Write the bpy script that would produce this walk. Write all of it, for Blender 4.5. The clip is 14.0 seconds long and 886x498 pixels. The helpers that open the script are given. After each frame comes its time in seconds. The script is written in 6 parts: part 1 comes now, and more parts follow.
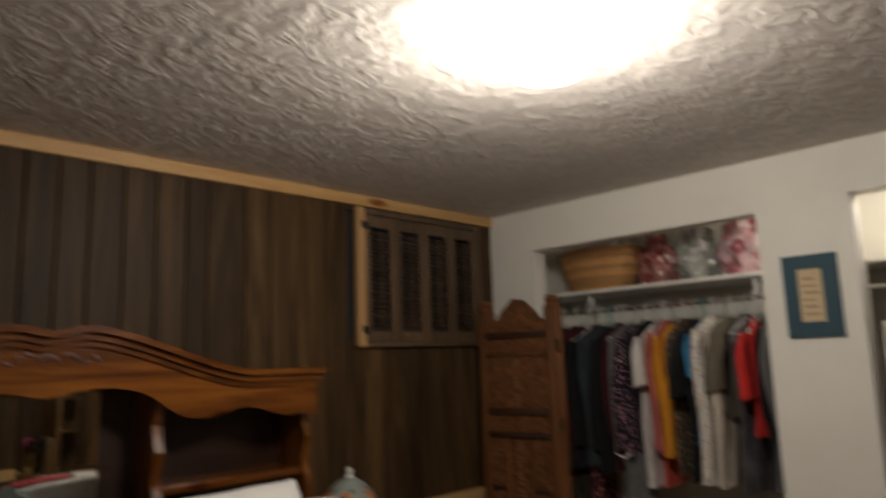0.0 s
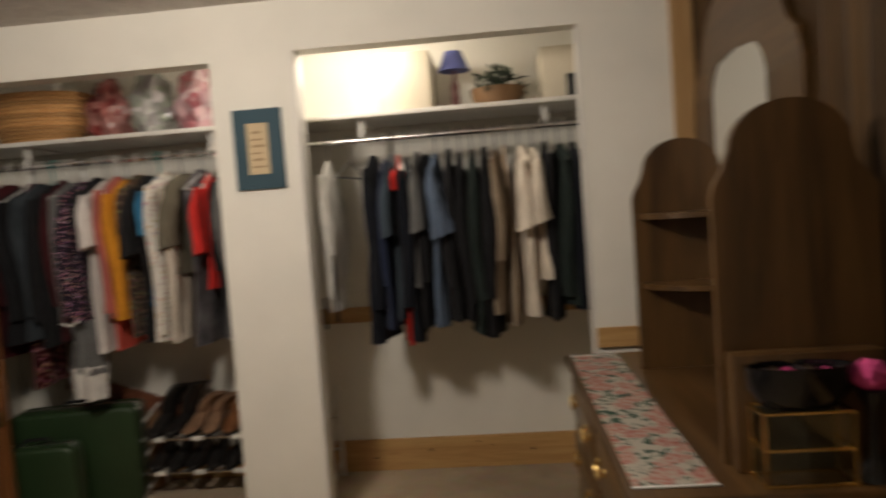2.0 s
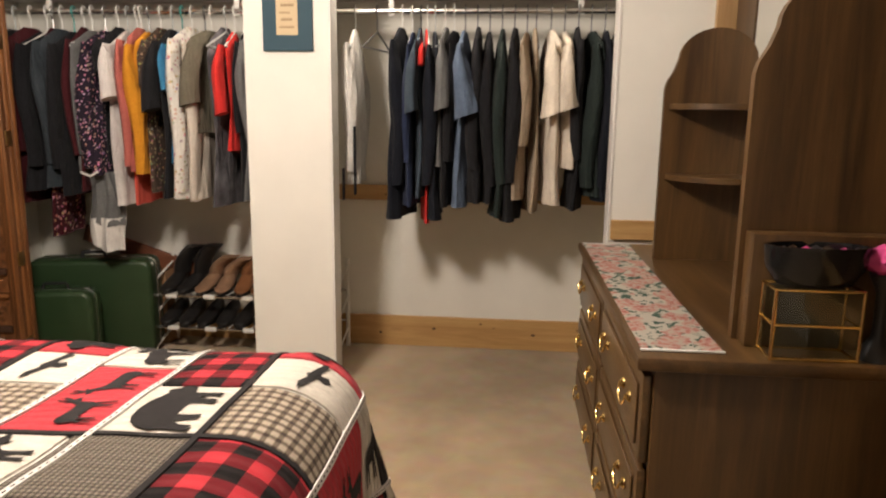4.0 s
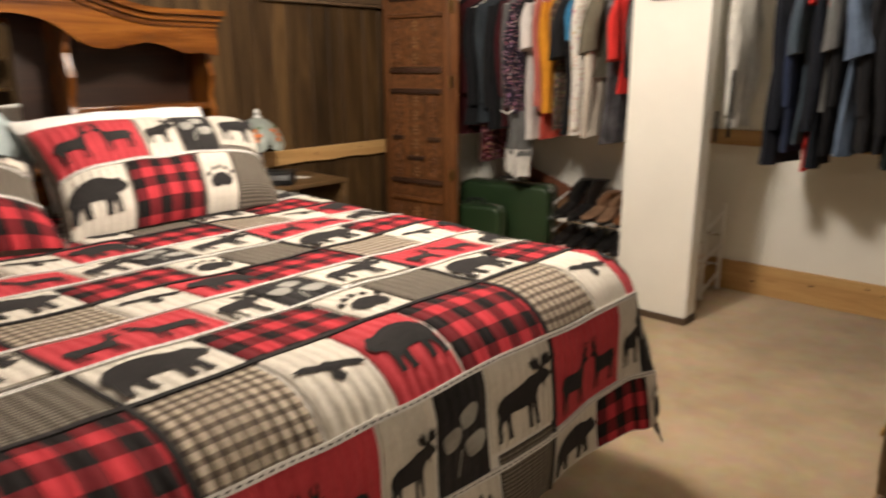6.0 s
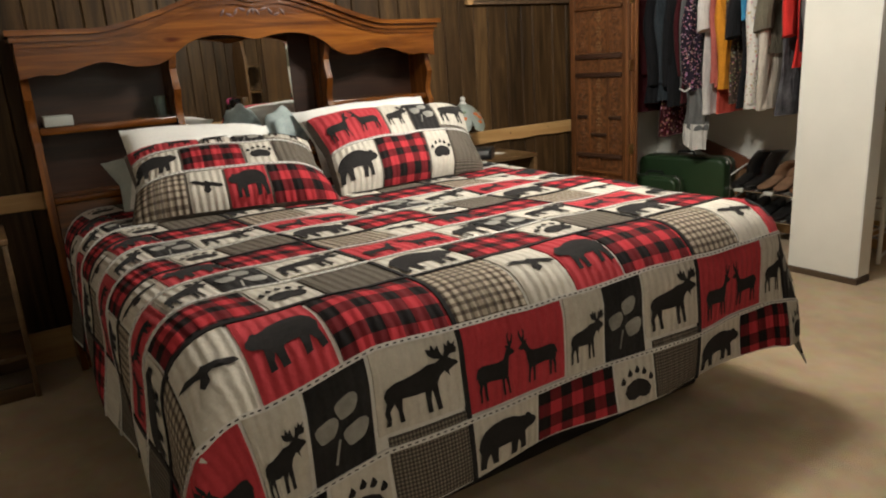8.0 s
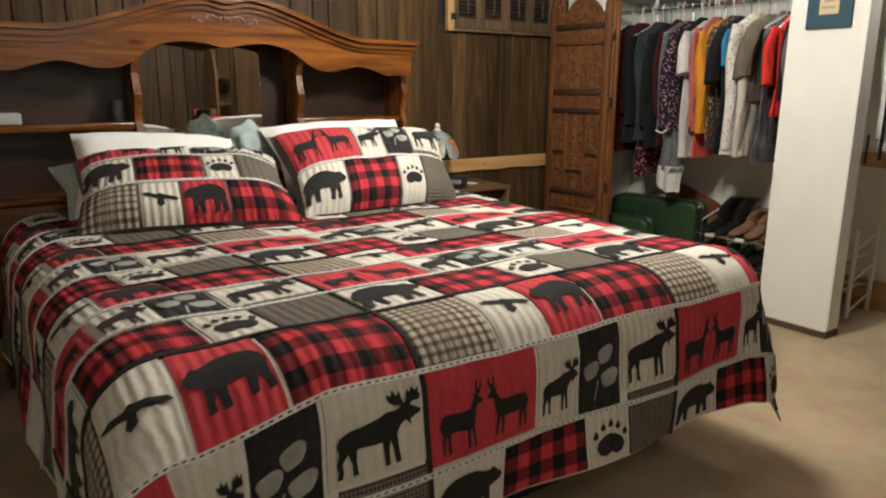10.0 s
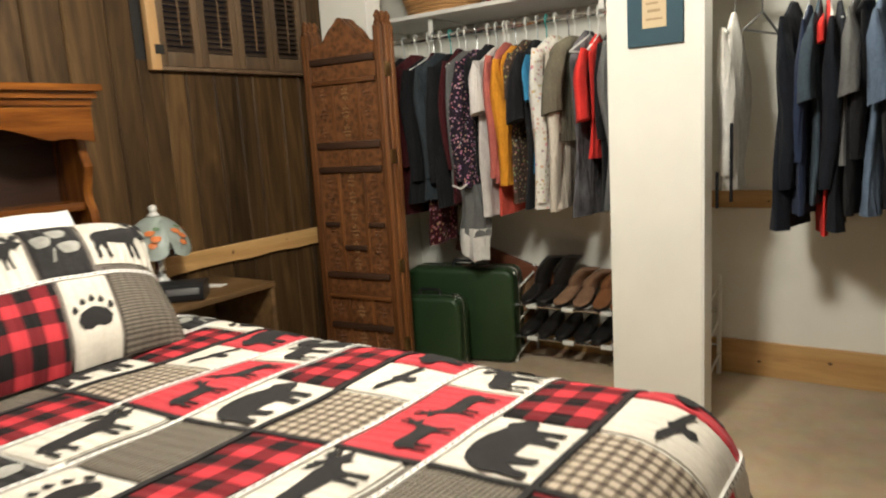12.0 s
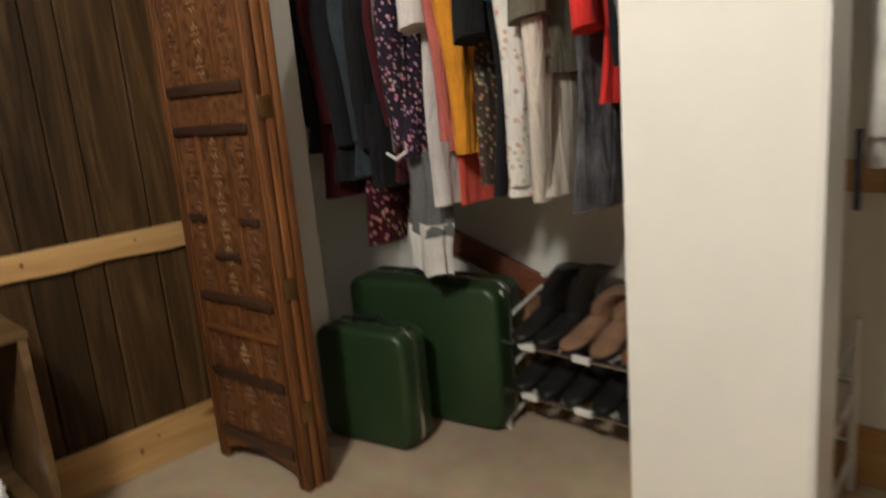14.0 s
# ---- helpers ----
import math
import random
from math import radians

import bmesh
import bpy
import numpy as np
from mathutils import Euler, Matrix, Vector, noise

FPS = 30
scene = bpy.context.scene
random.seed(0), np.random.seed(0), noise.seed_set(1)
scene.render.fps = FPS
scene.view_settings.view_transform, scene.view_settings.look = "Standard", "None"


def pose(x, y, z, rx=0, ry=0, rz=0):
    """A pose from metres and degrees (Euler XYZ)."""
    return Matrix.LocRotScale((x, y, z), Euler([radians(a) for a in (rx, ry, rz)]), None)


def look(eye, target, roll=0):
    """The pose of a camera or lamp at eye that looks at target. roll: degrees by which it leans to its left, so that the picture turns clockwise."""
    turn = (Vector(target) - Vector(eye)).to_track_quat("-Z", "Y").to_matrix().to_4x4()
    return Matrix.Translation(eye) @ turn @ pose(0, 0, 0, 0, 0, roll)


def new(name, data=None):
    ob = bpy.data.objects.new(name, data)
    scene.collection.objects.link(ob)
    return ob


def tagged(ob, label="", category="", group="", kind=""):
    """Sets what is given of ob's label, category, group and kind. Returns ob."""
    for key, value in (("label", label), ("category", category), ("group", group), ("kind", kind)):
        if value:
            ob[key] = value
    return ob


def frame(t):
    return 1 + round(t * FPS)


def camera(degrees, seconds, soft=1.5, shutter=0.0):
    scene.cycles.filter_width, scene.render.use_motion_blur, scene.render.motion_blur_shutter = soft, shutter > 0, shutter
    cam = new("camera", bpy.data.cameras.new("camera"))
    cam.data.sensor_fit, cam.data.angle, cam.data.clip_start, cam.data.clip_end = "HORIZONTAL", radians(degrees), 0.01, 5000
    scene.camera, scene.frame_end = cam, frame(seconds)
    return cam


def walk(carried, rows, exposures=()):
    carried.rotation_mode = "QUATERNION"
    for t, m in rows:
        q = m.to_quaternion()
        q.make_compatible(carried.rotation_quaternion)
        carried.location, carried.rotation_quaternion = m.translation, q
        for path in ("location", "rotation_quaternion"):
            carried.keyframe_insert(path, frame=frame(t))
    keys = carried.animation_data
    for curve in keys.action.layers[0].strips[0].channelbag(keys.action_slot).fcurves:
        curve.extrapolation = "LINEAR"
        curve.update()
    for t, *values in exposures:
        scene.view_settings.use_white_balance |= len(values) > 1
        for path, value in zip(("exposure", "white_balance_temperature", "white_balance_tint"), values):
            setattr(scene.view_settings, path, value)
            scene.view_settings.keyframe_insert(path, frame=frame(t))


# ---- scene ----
cam = camera(64.6, 14.0, soft=2.0, shutter=0.5)
PATH = [
    (0, (2.608, -0.037, 1.435), (1.222, 1.369, 1.755), -2.0),
    (0.5, (2.626, 0.133, 1.395), (1.522, 1.797, 1.507), -0.8),
    (1, (2.638, 0.167, 1.307), (1.761, 1.964, 1.379), -1.7),
    (1.5, (2.62, 0.163, 1.331), (2.103, 2.095, 1.323), -2.1),
    (2, (2.663, 0.135, 1.345), (2.493, 2.125, 1.232), -4.2),
    (2.2, (2.596, 0.115, 1.302), (2.61, 2.112, 1.197), -4.7),
    (4.3, (2.61, 0.096, 1.241), (2.405, 2.041, 0.825), 1.2),
    (4.5, (2.645, 0.1, 1.244), (2.362, 2.034, 0.82), -0.2),
    (5, (2.793, 0.128, 1.25), (2.054, 1.945, 0.859), -2.1),
    (5.5, (2.935, 0.024, 1.228), (1.93, 1.692, 0.767), -0.5),
    (6, (3.084, -0.11, 1.211), (1.799, 1.336, 0.701), -0.3),
    (6.5, (3.273, -0.219, 1.228), (1.686, 0.895, 0.738), -3.2),
    (7, (3.413, -0.374, 1.243), (1.735, 0.608, 0.771), -2.3),
    (7.2, (3.473, -0.45, 1.241), (1.821, 0.551, 0.724), -3.5),
    (9.3, (3.542, -0.551, 1.213), (1.948, 0.547, 0.71), -2.6),
    (9.5, (3.478, -0.523, 1.214), (1.895, 0.592, 0.713), -0.7),
    (10, (3.407, -0.463, 1.213), (1.829, 0.679, 0.759), 0.3),
    (10.5, (3.251, -0.306, 1.22), (1.611, 0.77, 0.831), 1.5),
    (11, (3.018, -0.162, 1.215), (1.401, 0.966, 0.876), 1.3),
    (11.5, (2.759, 0.056, 1.235), (1.465, 1.528, 0.834), -2.8),
    (12, (2.542, 0.318, 1.213), (1.41, 1.934, 0.884), -3.5),
    (12.5, (2.394, 0.639, 1.193), (1.307, 2.286, 0.868), -1.5),
    (13, (2.356, 1.076, 1.217), (1.36, 2.778, 0.881), -2.9),
    (13.2, (2.318, 1.231, 1.225), (1.276, 2.901, 0.87), -3.7),
    (13.5, (2.319, 1.459, 1.159), (1.154, 3.0, 0.644), -1.7),
    (14, (2.202, 1.768, 1.124), (0.828, 3.152, 0.681), -5.0),
]
walk(cam, [(t, look(eye, target, roll)) for t, eye, target, roll in PATH], [(0, -1.7, 6300, 10), (0.5, -1.0, 6450, 10), (1, -0.8, 6550, 11), (2, -0.98, 6550, 11), (4.3, 0.1, 6550, 14), (5, 0.1, 6550, 14), (6, 0.05, 6500, 11), (7, -0.3, 6250, 7), (9.3, -0.15, 5900, 3), (10.5, -0.1, 5900, 4), (11.5, 0.0, 5950, 1), (12, 0.07, 6100, 3), (12.5, 0.1, 6250, 7), (13, 0.07, 6250, 9), (13.5, -0.15, 6300, 9), (14, -0.15, 6000, 6)])

# ---- light ----
world = bpy.data.worlds.new("night")
world.use_nodes = True
scene.world = world
world.node_tree.nodes["Background"].inputs[0].default_value = (0.02, 0.025, 0.04, 1)
world.node_tree.nodes["Background"].inputs[1].default_value = 0.3


def lamp(name, kind, place, energy, color, size):
    d = bpy.data.lights.new(name, kind)
    d.energy, d.color, d.shadow_soft_size = energy, color, size
    ob = new(name, d)
    ob.location = place
    return ob


LAMP_XY = (1.65, 1.32)
WARM = (1.0, 0.90, 0.77)
lamp("ceiling_bulb", "POINT", (*LAMP_XY, 2.11), 112, WARM, 0.13)
DOOR_LAMP_XY = (4.0, 0.5)
lamp("door_bulb", "POINT", (*DOOR_LAMP_XY, 2.11), 9.0, WARM, 0.13)
lamp("closet_bulb", "POINT", (2.03, 3.20, 2.125), 15, (1.0, 0.90, 0.76), 0.035)

# ---- materials ----


def nodes_of(name):
    m = bpy.data.materials.new(name)
    m.use_nodes = True
    return m, m.node_tree.nodes, m.node_tree.links, m.node_tree.nodes["Principled BSDF"]


def ramp(n, stops):
    r = n.new("ShaderNodeValToRGB")
    while len(r.color_ramp.elements) < len(stops):
        r.color_ramp.elements.new(0.5)
    for e, (p, c) in zip(r.color_ramp.elements, stops):
        e.position, e.color = p, (*c, 1)
    return r


def coords(n, l, scale=(1, 1, 1), shift=True):
    """Object coordinates, stretched, and set off by a random amount for each object."""
    tc, mp = n.new("ShaderNodeTexCoord"), n.new("ShaderNodeMapping")
    mp.inputs["Scale"].default_value = scale
    l.new(tc.outputs["Object"], mp.inputs["Vector"])
    if shift:
        oi, mu = n.new("ShaderNodeObjectInfo"), n.new("ShaderNodeMath")
        mu.operation = "MULTIPLY"
        mu.inputs[1].default_value = 37.0
        l.new(oi.outputs["Random"], mu.inputs[0])
        l.new(mu.outputs[0], mp.inputs["Location"])
    return mp


def noise_tex(n, l, mp, scale, detail=4, rough=0.6, distort=0.0):
    t = n.new("ShaderNodeTexNoise")
    t.inputs["Scale"].default_value, t.inputs["Detail"].default_value = scale, detail
    t.inputs["Roughness"].default_value, t.inputs["Distortion"].default_value = rough, distort
    l.new(mp.outputs[0], t.inputs["Vector"])
    return t


def bump(n, l, source, b, strength, distance):
    k = n.new("ShaderNodeBump")
    k.inputs["Strength"].default_value, k.inputs["Distance"].default_value = strength, distance
    l.new(source, k.inputs["Height"])
    l.new(k.outputs[0], b.inputs["Normal"])
    return k


def mixed(n, l, fac, a, b, mode="MIX"):
    x = n.new("ShaderNodeMix")
    x.data_type, x.blend_type = "RGBA", mode
    for sock, v in ((x.inputs[0], fac), (x.inputs[6], a), (x.inputs[7], b)):
        if hasattr(v, "links"):
            l.new(v, sock)
        else:
            sock.default_value = v if isinstance(v, (int, float)) else (*v, 1)
    return x.outputs[2]


def wood(name, dark, mid, light, along="Z", rough=0.45, scale=1.0, knots=0.0, vary=0.25, coat=0.0, shine=0.5, swirl=1.2):
    """Long grain along one axis, broad figure and fine pores."""
    m, n, l, b = nodes_of(name)
    s = {"X": (0.6, 9, 9), "Y": (9, 0.6, 9), "Z": (9, 9, 0.6)}[along]
    mp = coords(n, l, tuple(v * scale for v in s))
    figure = noise_tex(n, l, mp, 1.6, 5, 0.62, swirl)
    pores = noise_tex(n, l, mp, 11, 6, 0.7, 0.3)
    r = ramp(n, [(0.28, dark), (0.5, mid), (0.72, light)])
    l.new(figure.outputs["Fac"], r.inputs[0])
    c = mixed(n, l, pores.outputs["Fac"], r.outputs[0], tuple(v * 0.55 for v in dark), "MULTIPLY")
    c = mixed(n, l, 0.55, r.outputs[0], c)
    oi = n.new("ShaderNodeObjectInfo")
    rv = ramp(n, [(0.0, (1 - vary,) * 3), (1.0, (1 + vary,) * 3)])
    l.new(oi.outputs["Random"], rv.inputs[0])
    c = mixed(n, l, 1.0, c, rv.outputs[0], "MULTIPLY")
    if knots:
        mk = coords(n, l, {"X": (1.2, 4, 4), "Y": (4, 1.2, 4), "Z": (4, 4, 1.2)}[along])
        v = n.new("ShaderNodeTexVoronoi")
        v.inputs["Scale"].default_value = 1.6
        l.new(mk.outputs[0], v.inputs["Vector"])
        kr = ramp(n, [(0.0, (0.25, 0.13, 0.05)), (knots * 0.5, (0.45, 0.27, 0.12)), (knots, (1, 1, 1))])
        l.new(v.outputs["Distance"], kr.inputs[0])
        c = mixed(n, l, 1.0, c, kr.outputs[0], "MULTIPLY")
    l.new(c, b.inputs["Base Color"])
    b.inputs["Roughness"].default_value = rough
    b.inputs["Specular IOR Level"].default_value = shine
    b.inputs["Coat Weight"].default_value = coat
    b.inputs["Coat Roughness"].default_value = 0.15
    bump(n, l, pores.outputs["Fac"], b, 0.35, 0.002)
    return m


def paint(name, color, rough=0.6, grain=60, depth=0.001, spread=0.06, metal=0.0, broad=2.5, spec=0.5):
    """Plain coloured surface with broad tone shifts and fine relief."""
    m, n, l, b = nodes_of(name)
    mp = coords(n, l)
    big, fine = noise_tex(n, l, mp, broad, 4), noise_tex(n, l, mp, grain, 4)
    r = ramp(n, [(0.3, tuple(v * (1 - spread) for v in color)), (0.7, tuple(min(1, v * (1 + spread)) for v in color))])
    l.new(big.outputs["Fac"], r.inputs[0])
    l.new(r.outputs[0], b.inputs["Base Color"])
    b.inputs["Roughness"].default_value, b.inputs["Metallic"].default_value = rough, metal
    b.inputs["Specular IOR Level"].default_value = spec
    bump(n, l, fine.outputs["Fac"], b, 0.4, depth)
    return m


def quilting(n, l, b, fine):
    """Stitched channels across the patch, from UV in metres, under a fine weave."""
    uv, w, ad = n.new("ShaderNodeUVMap"), n.new("ShaderNodeTexWave"), n.new("ShaderNodeMath")
    w.inputs["Scale"].default_value, w.inputs["Distortion"].default_value, w.inputs["Detail Scale"].default_value = 12.0, 1.2, 3.0
    ad.operation = "MULTIPLY_ADD"
    ad.inputs[1].default_value = 0.25
    l.new(uv.outputs[0], w.inputs["Vector"])
    l.new(fine.outputs["Fac"], ad.inputs[0])
    l.new(w.outputs["Fac"], ad.inputs[2])
    bump(n, l, ad.outputs[0], b, 0.75, 0.004)


def cloth(name, color, spread=0.15, weave=700, rough=0.95, second=None, cells=0, quilted=False, folds=False):
    """Woven cloth; with second, a print of spots of that colour."""
    m, n, l, b = nodes_of(name)
    mp = coords(n, l)
    big, fine = noise_tex(n, l, mp, 9, 4), noise_tex(n, l, mp, weave, 2)
    r = ramp(n, [(0.3, tuple(v * (1 - spread) for v in color)), (0.7, tuple(min(1, v * (1 + spread)) for v in color))])
    l.new(big.outputs["Fac"], r.inputs[0])
    c = r.outputs[0]
    if second:
        v = n.new("ShaderNodeTexVoronoi")
        v.inputs["Scale"].default_value = cells
        l.new(mp.outputs[0], v.inputs["Vector"])
        vr = ramp(n, [(0.30, (1, 1, 1)), (0.36, (0, 0, 0))])
        l.new(v.outputs["Distance"], vr.inputs[0])
        spot = mixed(n, l, 0.5, second, v.outputs["Color"], "SOFT_LIGHT")
        c = mixed(n, l, vr.outputs[0], c, spot)
    mottle = noise_tex(n, l, mp, 90, 4)
    c = mixed(n, l, 0.25, c, fine.outputs["Color"], "SOFT_LIGHT")
    c = mixed(n, l, 0.3, c, mottle.outputs["Fac"], "SOFT_LIGHT")
    l.new(c, b.inputs["Base Color"])
    b.inputs["Roughness"].default_value = rough
    b.inputs["Specular IOR Level"].default_value = 0.12
    b.inputs["Sheen Weight"].default_value = 0.03
    if quilted:
        quilting(n, l, b, noise_tex(n, l, mp, 160, 4))
    elif folds:
        crease = noise_tex(n, l, coords(n, l, (1.0, 1.0, 0.22)), 22, 3, 0.5, 0.8)
        k = bump(n, l, crease.outputs["Fac"], b, 0.8, 0.022)
        w = n.new("ShaderNodeBump")
        w.inputs["Strength"].default_value, w.inputs["Distance"].default_value = 0.3, 0.0008
        l.new(fine.outputs["Fac"], w.inputs["Height"])
        l.new(w.outputs[0], k.inputs["Normal"])
    else:
        bump(n, l, fine.outputs["Fac"], b, 0.3, 0.0008)
    return m


def ceiling_plaster():
    m, n, l, b = nodes_of("stippled_plaster")
    mp = coords(n, l)
    lump, fine = noise_tex(n, l, mp, 13, 5, 0.6, 0.9), noise_tex(n, l, mp, 120, 3)
    r = ramp(n, [(0.3, (0.56, 0.52, 0.48)), (0.7, (0.68, 0.64, 0.59))])
    l.new(lump.outputs["Fac"], r.inputs[0])
    l.new(r.outputs[0], b.inputs["Base Color"])
    b.inputs["Roughness"].default_value = 0.9
    r2 = ramp(n, [(0.42, (0, 0, 0)), (0.62, (1, 1, 1))])
    l.new(lump.outputs["Fac"], r2.inputs[0])
    bump(n, l, r2.outputs[0], b, 0.7, 0.007)
    return m


def carpet_pile():
    m, n, l, b = nodes_of("beige_carpet")
    mp = coords(n, l)
    big, mid, fine = noise_tex(n, l, mp, 2.2, 4), noise_tex(n, l, mp, 14, 5), noise_tex(n, l, mp, 260, 3)
    r = ramp(n, [(0.32, (0.34, 0.245, 0.145)), (0.55, (0.44, 0.33, 0.205)), (0.75, (0.50, 0.38, 0.245))])
    l.new(big.outputs["Fac"], r.inputs[0])
    c = mixed(n, l, 0.35, r.outputs[0], mid.outputs["Color"], "SOFT_LIGHT")
    c = mixed(n, l, 0.5, c, fine.outputs["Color"], "SOFT_LIGHT")
    l.new(c, b.inputs["Base Color"])
    b.inputs["Roughness"].default_value = 1.0
    b.inputs["Specular IOR Level"].default_value = 0.1
    b.inputs["Sheen Weight"].default_value = 0.2
    bump(n, l, fine.outputs["Fac"], b, 0.9, 0.006)
    return m


def checks(name, a, b_, c_, size, ratio=0.5, lines=None):
    """Woven checks from UV: stripes both ways, the crossings darkest. UV is in metres."""
    m, n, l, b = nodes_of(name)
    uv = n.new("ShaderNodeUVMap")
    sep = n.new("ShaderNodeSeparateXYZ")
    l.new(uv.outputs[0], sep.inputs[0])
    bands = []
    for k in (0, 1):
        d, f, g = (n.new("ShaderNodeMath") for _ in range(3))
        d.operation, f.operation, g.operation = "DIVIDE", "FRACT", "LESS_THAN"
        d.inputs[1].default_value, g.inputs[1].default_value = size, ratio
        l.new(sep.outputs[k], d.inputs[0])
        l.new(d.outputs[0], f.inputs[0])
        l.new(f.outputs[0], g.inputs[0])
        bands.append(g.outputs[0])
    add = n.new("ShaderNodeMath")
    add.operation = "ADD"
    l.new(bands[0], add.inputs[0])
    l.new(bands[1], add.inputs[1])
    half = n.new("ShaderNodeMath")
    half.operation = "MULTIPLY"
    half.inputs[1].default_value = 0.5
    l.new(add.outputs[0], half.inputs[0])
    r = ramp(n, [(0.0, a), (0.3, b_), (0.8, c_)])
    r.color_ramp.interpolation = "CONSTANT"
    l.new(half.outputs[0], r.inputs[0])
    mp = coords(n, l)
    fine = noise_tex(n, l, mp, 500, 2)
    col = mixed(n, l, 0.4, r.outputs[0], fine.outputs["Color"], "SOFT_LIGHT")
    l.new(col, b.inputs["Base Color"])
    b.inputs["Roughness"].default_value = 0.95
    b.inputs["Specular IOR Level"].default_value = 0.15
    quilting(n, l, b, noise_tex(n, l, mp, 160, 4))
    return m


def glow(name, color, strength):
    m, n, l, b = nodes_of(name)
    b.inputs["Base Color"].default_value = (0.8, 0.8, 0.8, 1)
    b.inputs["Emission Color"].default_value = (*color, 1)
    b.inputs["Emission Strength"].default_value = strength
    return m


def glassy(name, color=(1, 1, 1), rough=0.02):
    m, n, l, b = nodes_of(name)
    b.inputs["Base Color"].default_value = (*color, 1)
    b.inputs["Transmission Weight"].default_value = 1.0
    b.inputs["Roughness"].default_value = rough
    return m


def mirror_glass():
    m, n, l, b = nodes_of("mirror_glass")
    b.inputs["Base Color"].default_value = (0.86, 0.88, 0.86, 1)
    b.inputs["Metallic"].default_value = 1.0
    b.inputs["Roughness"].default_value = 0.015
    return m


def dashed_braid():
    """White braid with a row of dark stitches along its middle; UV is in metres."""
    m, n, l, b = nodes_of("white_braid")
    uv, sep = n.new("ShaderNodeUVMap"), n.new("ShaderNodeSeparateXYZ")
    l.new(uv.outputs[0], sep.inputs[0])
    d, f, g = (n.new("ShaderNodeMath") for _ in range(3))
    d.operation, f.operation, g.operation = "DIVIDE", "FRACT", "LESS_THAN"
    d.inputs[1].default_value, g.inputs[1].default_value = 0.018, 0.5
    l.new(sep.outputs[0], d.inputs[0])
    l.new(d.outputs[0], f.inputs[0])
    l.new(f.outputs[0], g.inputs[0])
    c = n.new("ShaderNodeMath")
    c.operation = "COMPARE"
    c.inputs[1].default_value, c.inputs[2].default_value = 0.0055, 0.0016
    l.new(sep.outputs[1], c.inputs[0])
    both = n.new("ShaderNodeMath")
    both.operation = "MULTIPLY"
    l.new(g.outputs[0], both.inputs[0])
    l.new(c.outputs[0], both.inputs[1])
    fine = noise_tex(n, l, coords(n, l), 240, 3)
    white = mixed(n, l, 0.35, (0.58, 0.56, 0.53), fine.outputs["Fac"], "SOFT_LIGHT")
    l.new(mixed(n, l, both.outputs[0], white, (0.035, 0.03, 0.03)), b.inputs["Base Color"])
    b.inputs["Roughness"].default_value = 0.95
    b.inputs["Specular IOR Level"].default_value = 0.12
    bump(n, l, fine.outputs["Fac"], b, 0.5, 0.001)
    return m


WALL = paint("white_wall_paint", (0.79, 0.77, 0.70), 0.75, 90, 0.0012, 0.04)
TRIMWHITE = paint("white_gloss_paint", (0.74, 0.72, 0.68), 0.4, 40, 0.0006, 0.04)
PLASTER = ceiling_plaster()
CARPET = carpet_pile()
PANEL = wood("dark_wall_panelling", (0.022, 0.0118, 0.0044), (0.066, 0.036, 0.0135), (0.135, 0.077, 0.029), "Z", 0.55, 0.62, 0, 0.34, 0, 0.2, 2.8)
PINE = wood("knotty_pine", (0.50, 0.29, 0.105), (0.62, 0.385, 0.155), (0.70, 0.465, 0.205), "Y", 0.5, 1.0, 0.16, 0.06)
PINEX = wood("knotty_pine_across", (0.50, 0.29, 0.105), (0.62, 0.385, 0.155), (0.70, 0.465, 0.205), "X", 0.5, 1.0, 0.16, 0.06)
PINEZ = wood("pine_upright", (0.42, 0.24, 0.10), (0.55, 0.34, 0.15), (0.62, 0.42, 0.21), "Z", 0.5, 1.0, 0.1, 0.06)
HBWOOD = wood("honey_pine_varnished", (0.055, 0.0145, 0.002), (0.165, 0.050, 0.0062), (0.31, 0.108, 0.014), "Y", 0.22, 1.0, 0.10, 0.12, 0.1, 0.4)
HBZ = wood("honey_pine_upright", (0.055, 0.0145, 0.002), (0.165, 0.050, 0.0062), (0.31, 0.108, 0.014), "Z", 0.22, 1.0, 0, 0.12, 0.1, 0.4)
CARVED = wood("carved_hardwood", (0.07, 0.023, 0.0055), (0.175, 0.064, 0.016), (0.31, 0.122, 0.034), "Z", 0.5, 1.6, 0, 0.25)
CARVEDX = wood("carved_hardwood_rail", (0.07, 0.023, 0.0055), (0.175, 0.064, 0.016), (0.31, 0.122, 0.034), "X", 0.5, 1.6, 0, 0.25)
OAK = wood("brown_oak", (0.055, 0.026, 0.008), (0.105, 0.053, 0.016), (0.165, 0.085, 0.027), "Z", 0.4, 1.0, 0, 0.1)
OAKY = wood("brown_oak_across", (0.055, 0.026, 0.008), (0.105, 0.053, 0.016), (0.165, 0.085, 0.027), "Y", 0.35, 1.0, 0, 0.1, 0.15)
NSWOOD = wood("walnut_veneer", (0.075, 0.040, 0.015), (0.14, 0.078, 0.030), (0.20, 0.118, 0.050), "Y", 0.4, 1.0, 0, 0.08)
BRASS = paint("brass", (0.75, 0.52, 0.2), 0.25, 80, 0.0002, 0.1, 1.0)
CHROME = paint("bright_steel", (0.75, 0.75, 0.74), 0.25, 80, 0.0002, 0.05, 1.0)
BLACKPL = paint("black_plastic", (0.012, 0.012, 0.013), 0.35, 200, 0.0003)
WHITEPL = paint("white_plastic", (0.75, 0.74, 0.70), 0.35, 100, 0.0003)
MIRROR = mirror_glass()
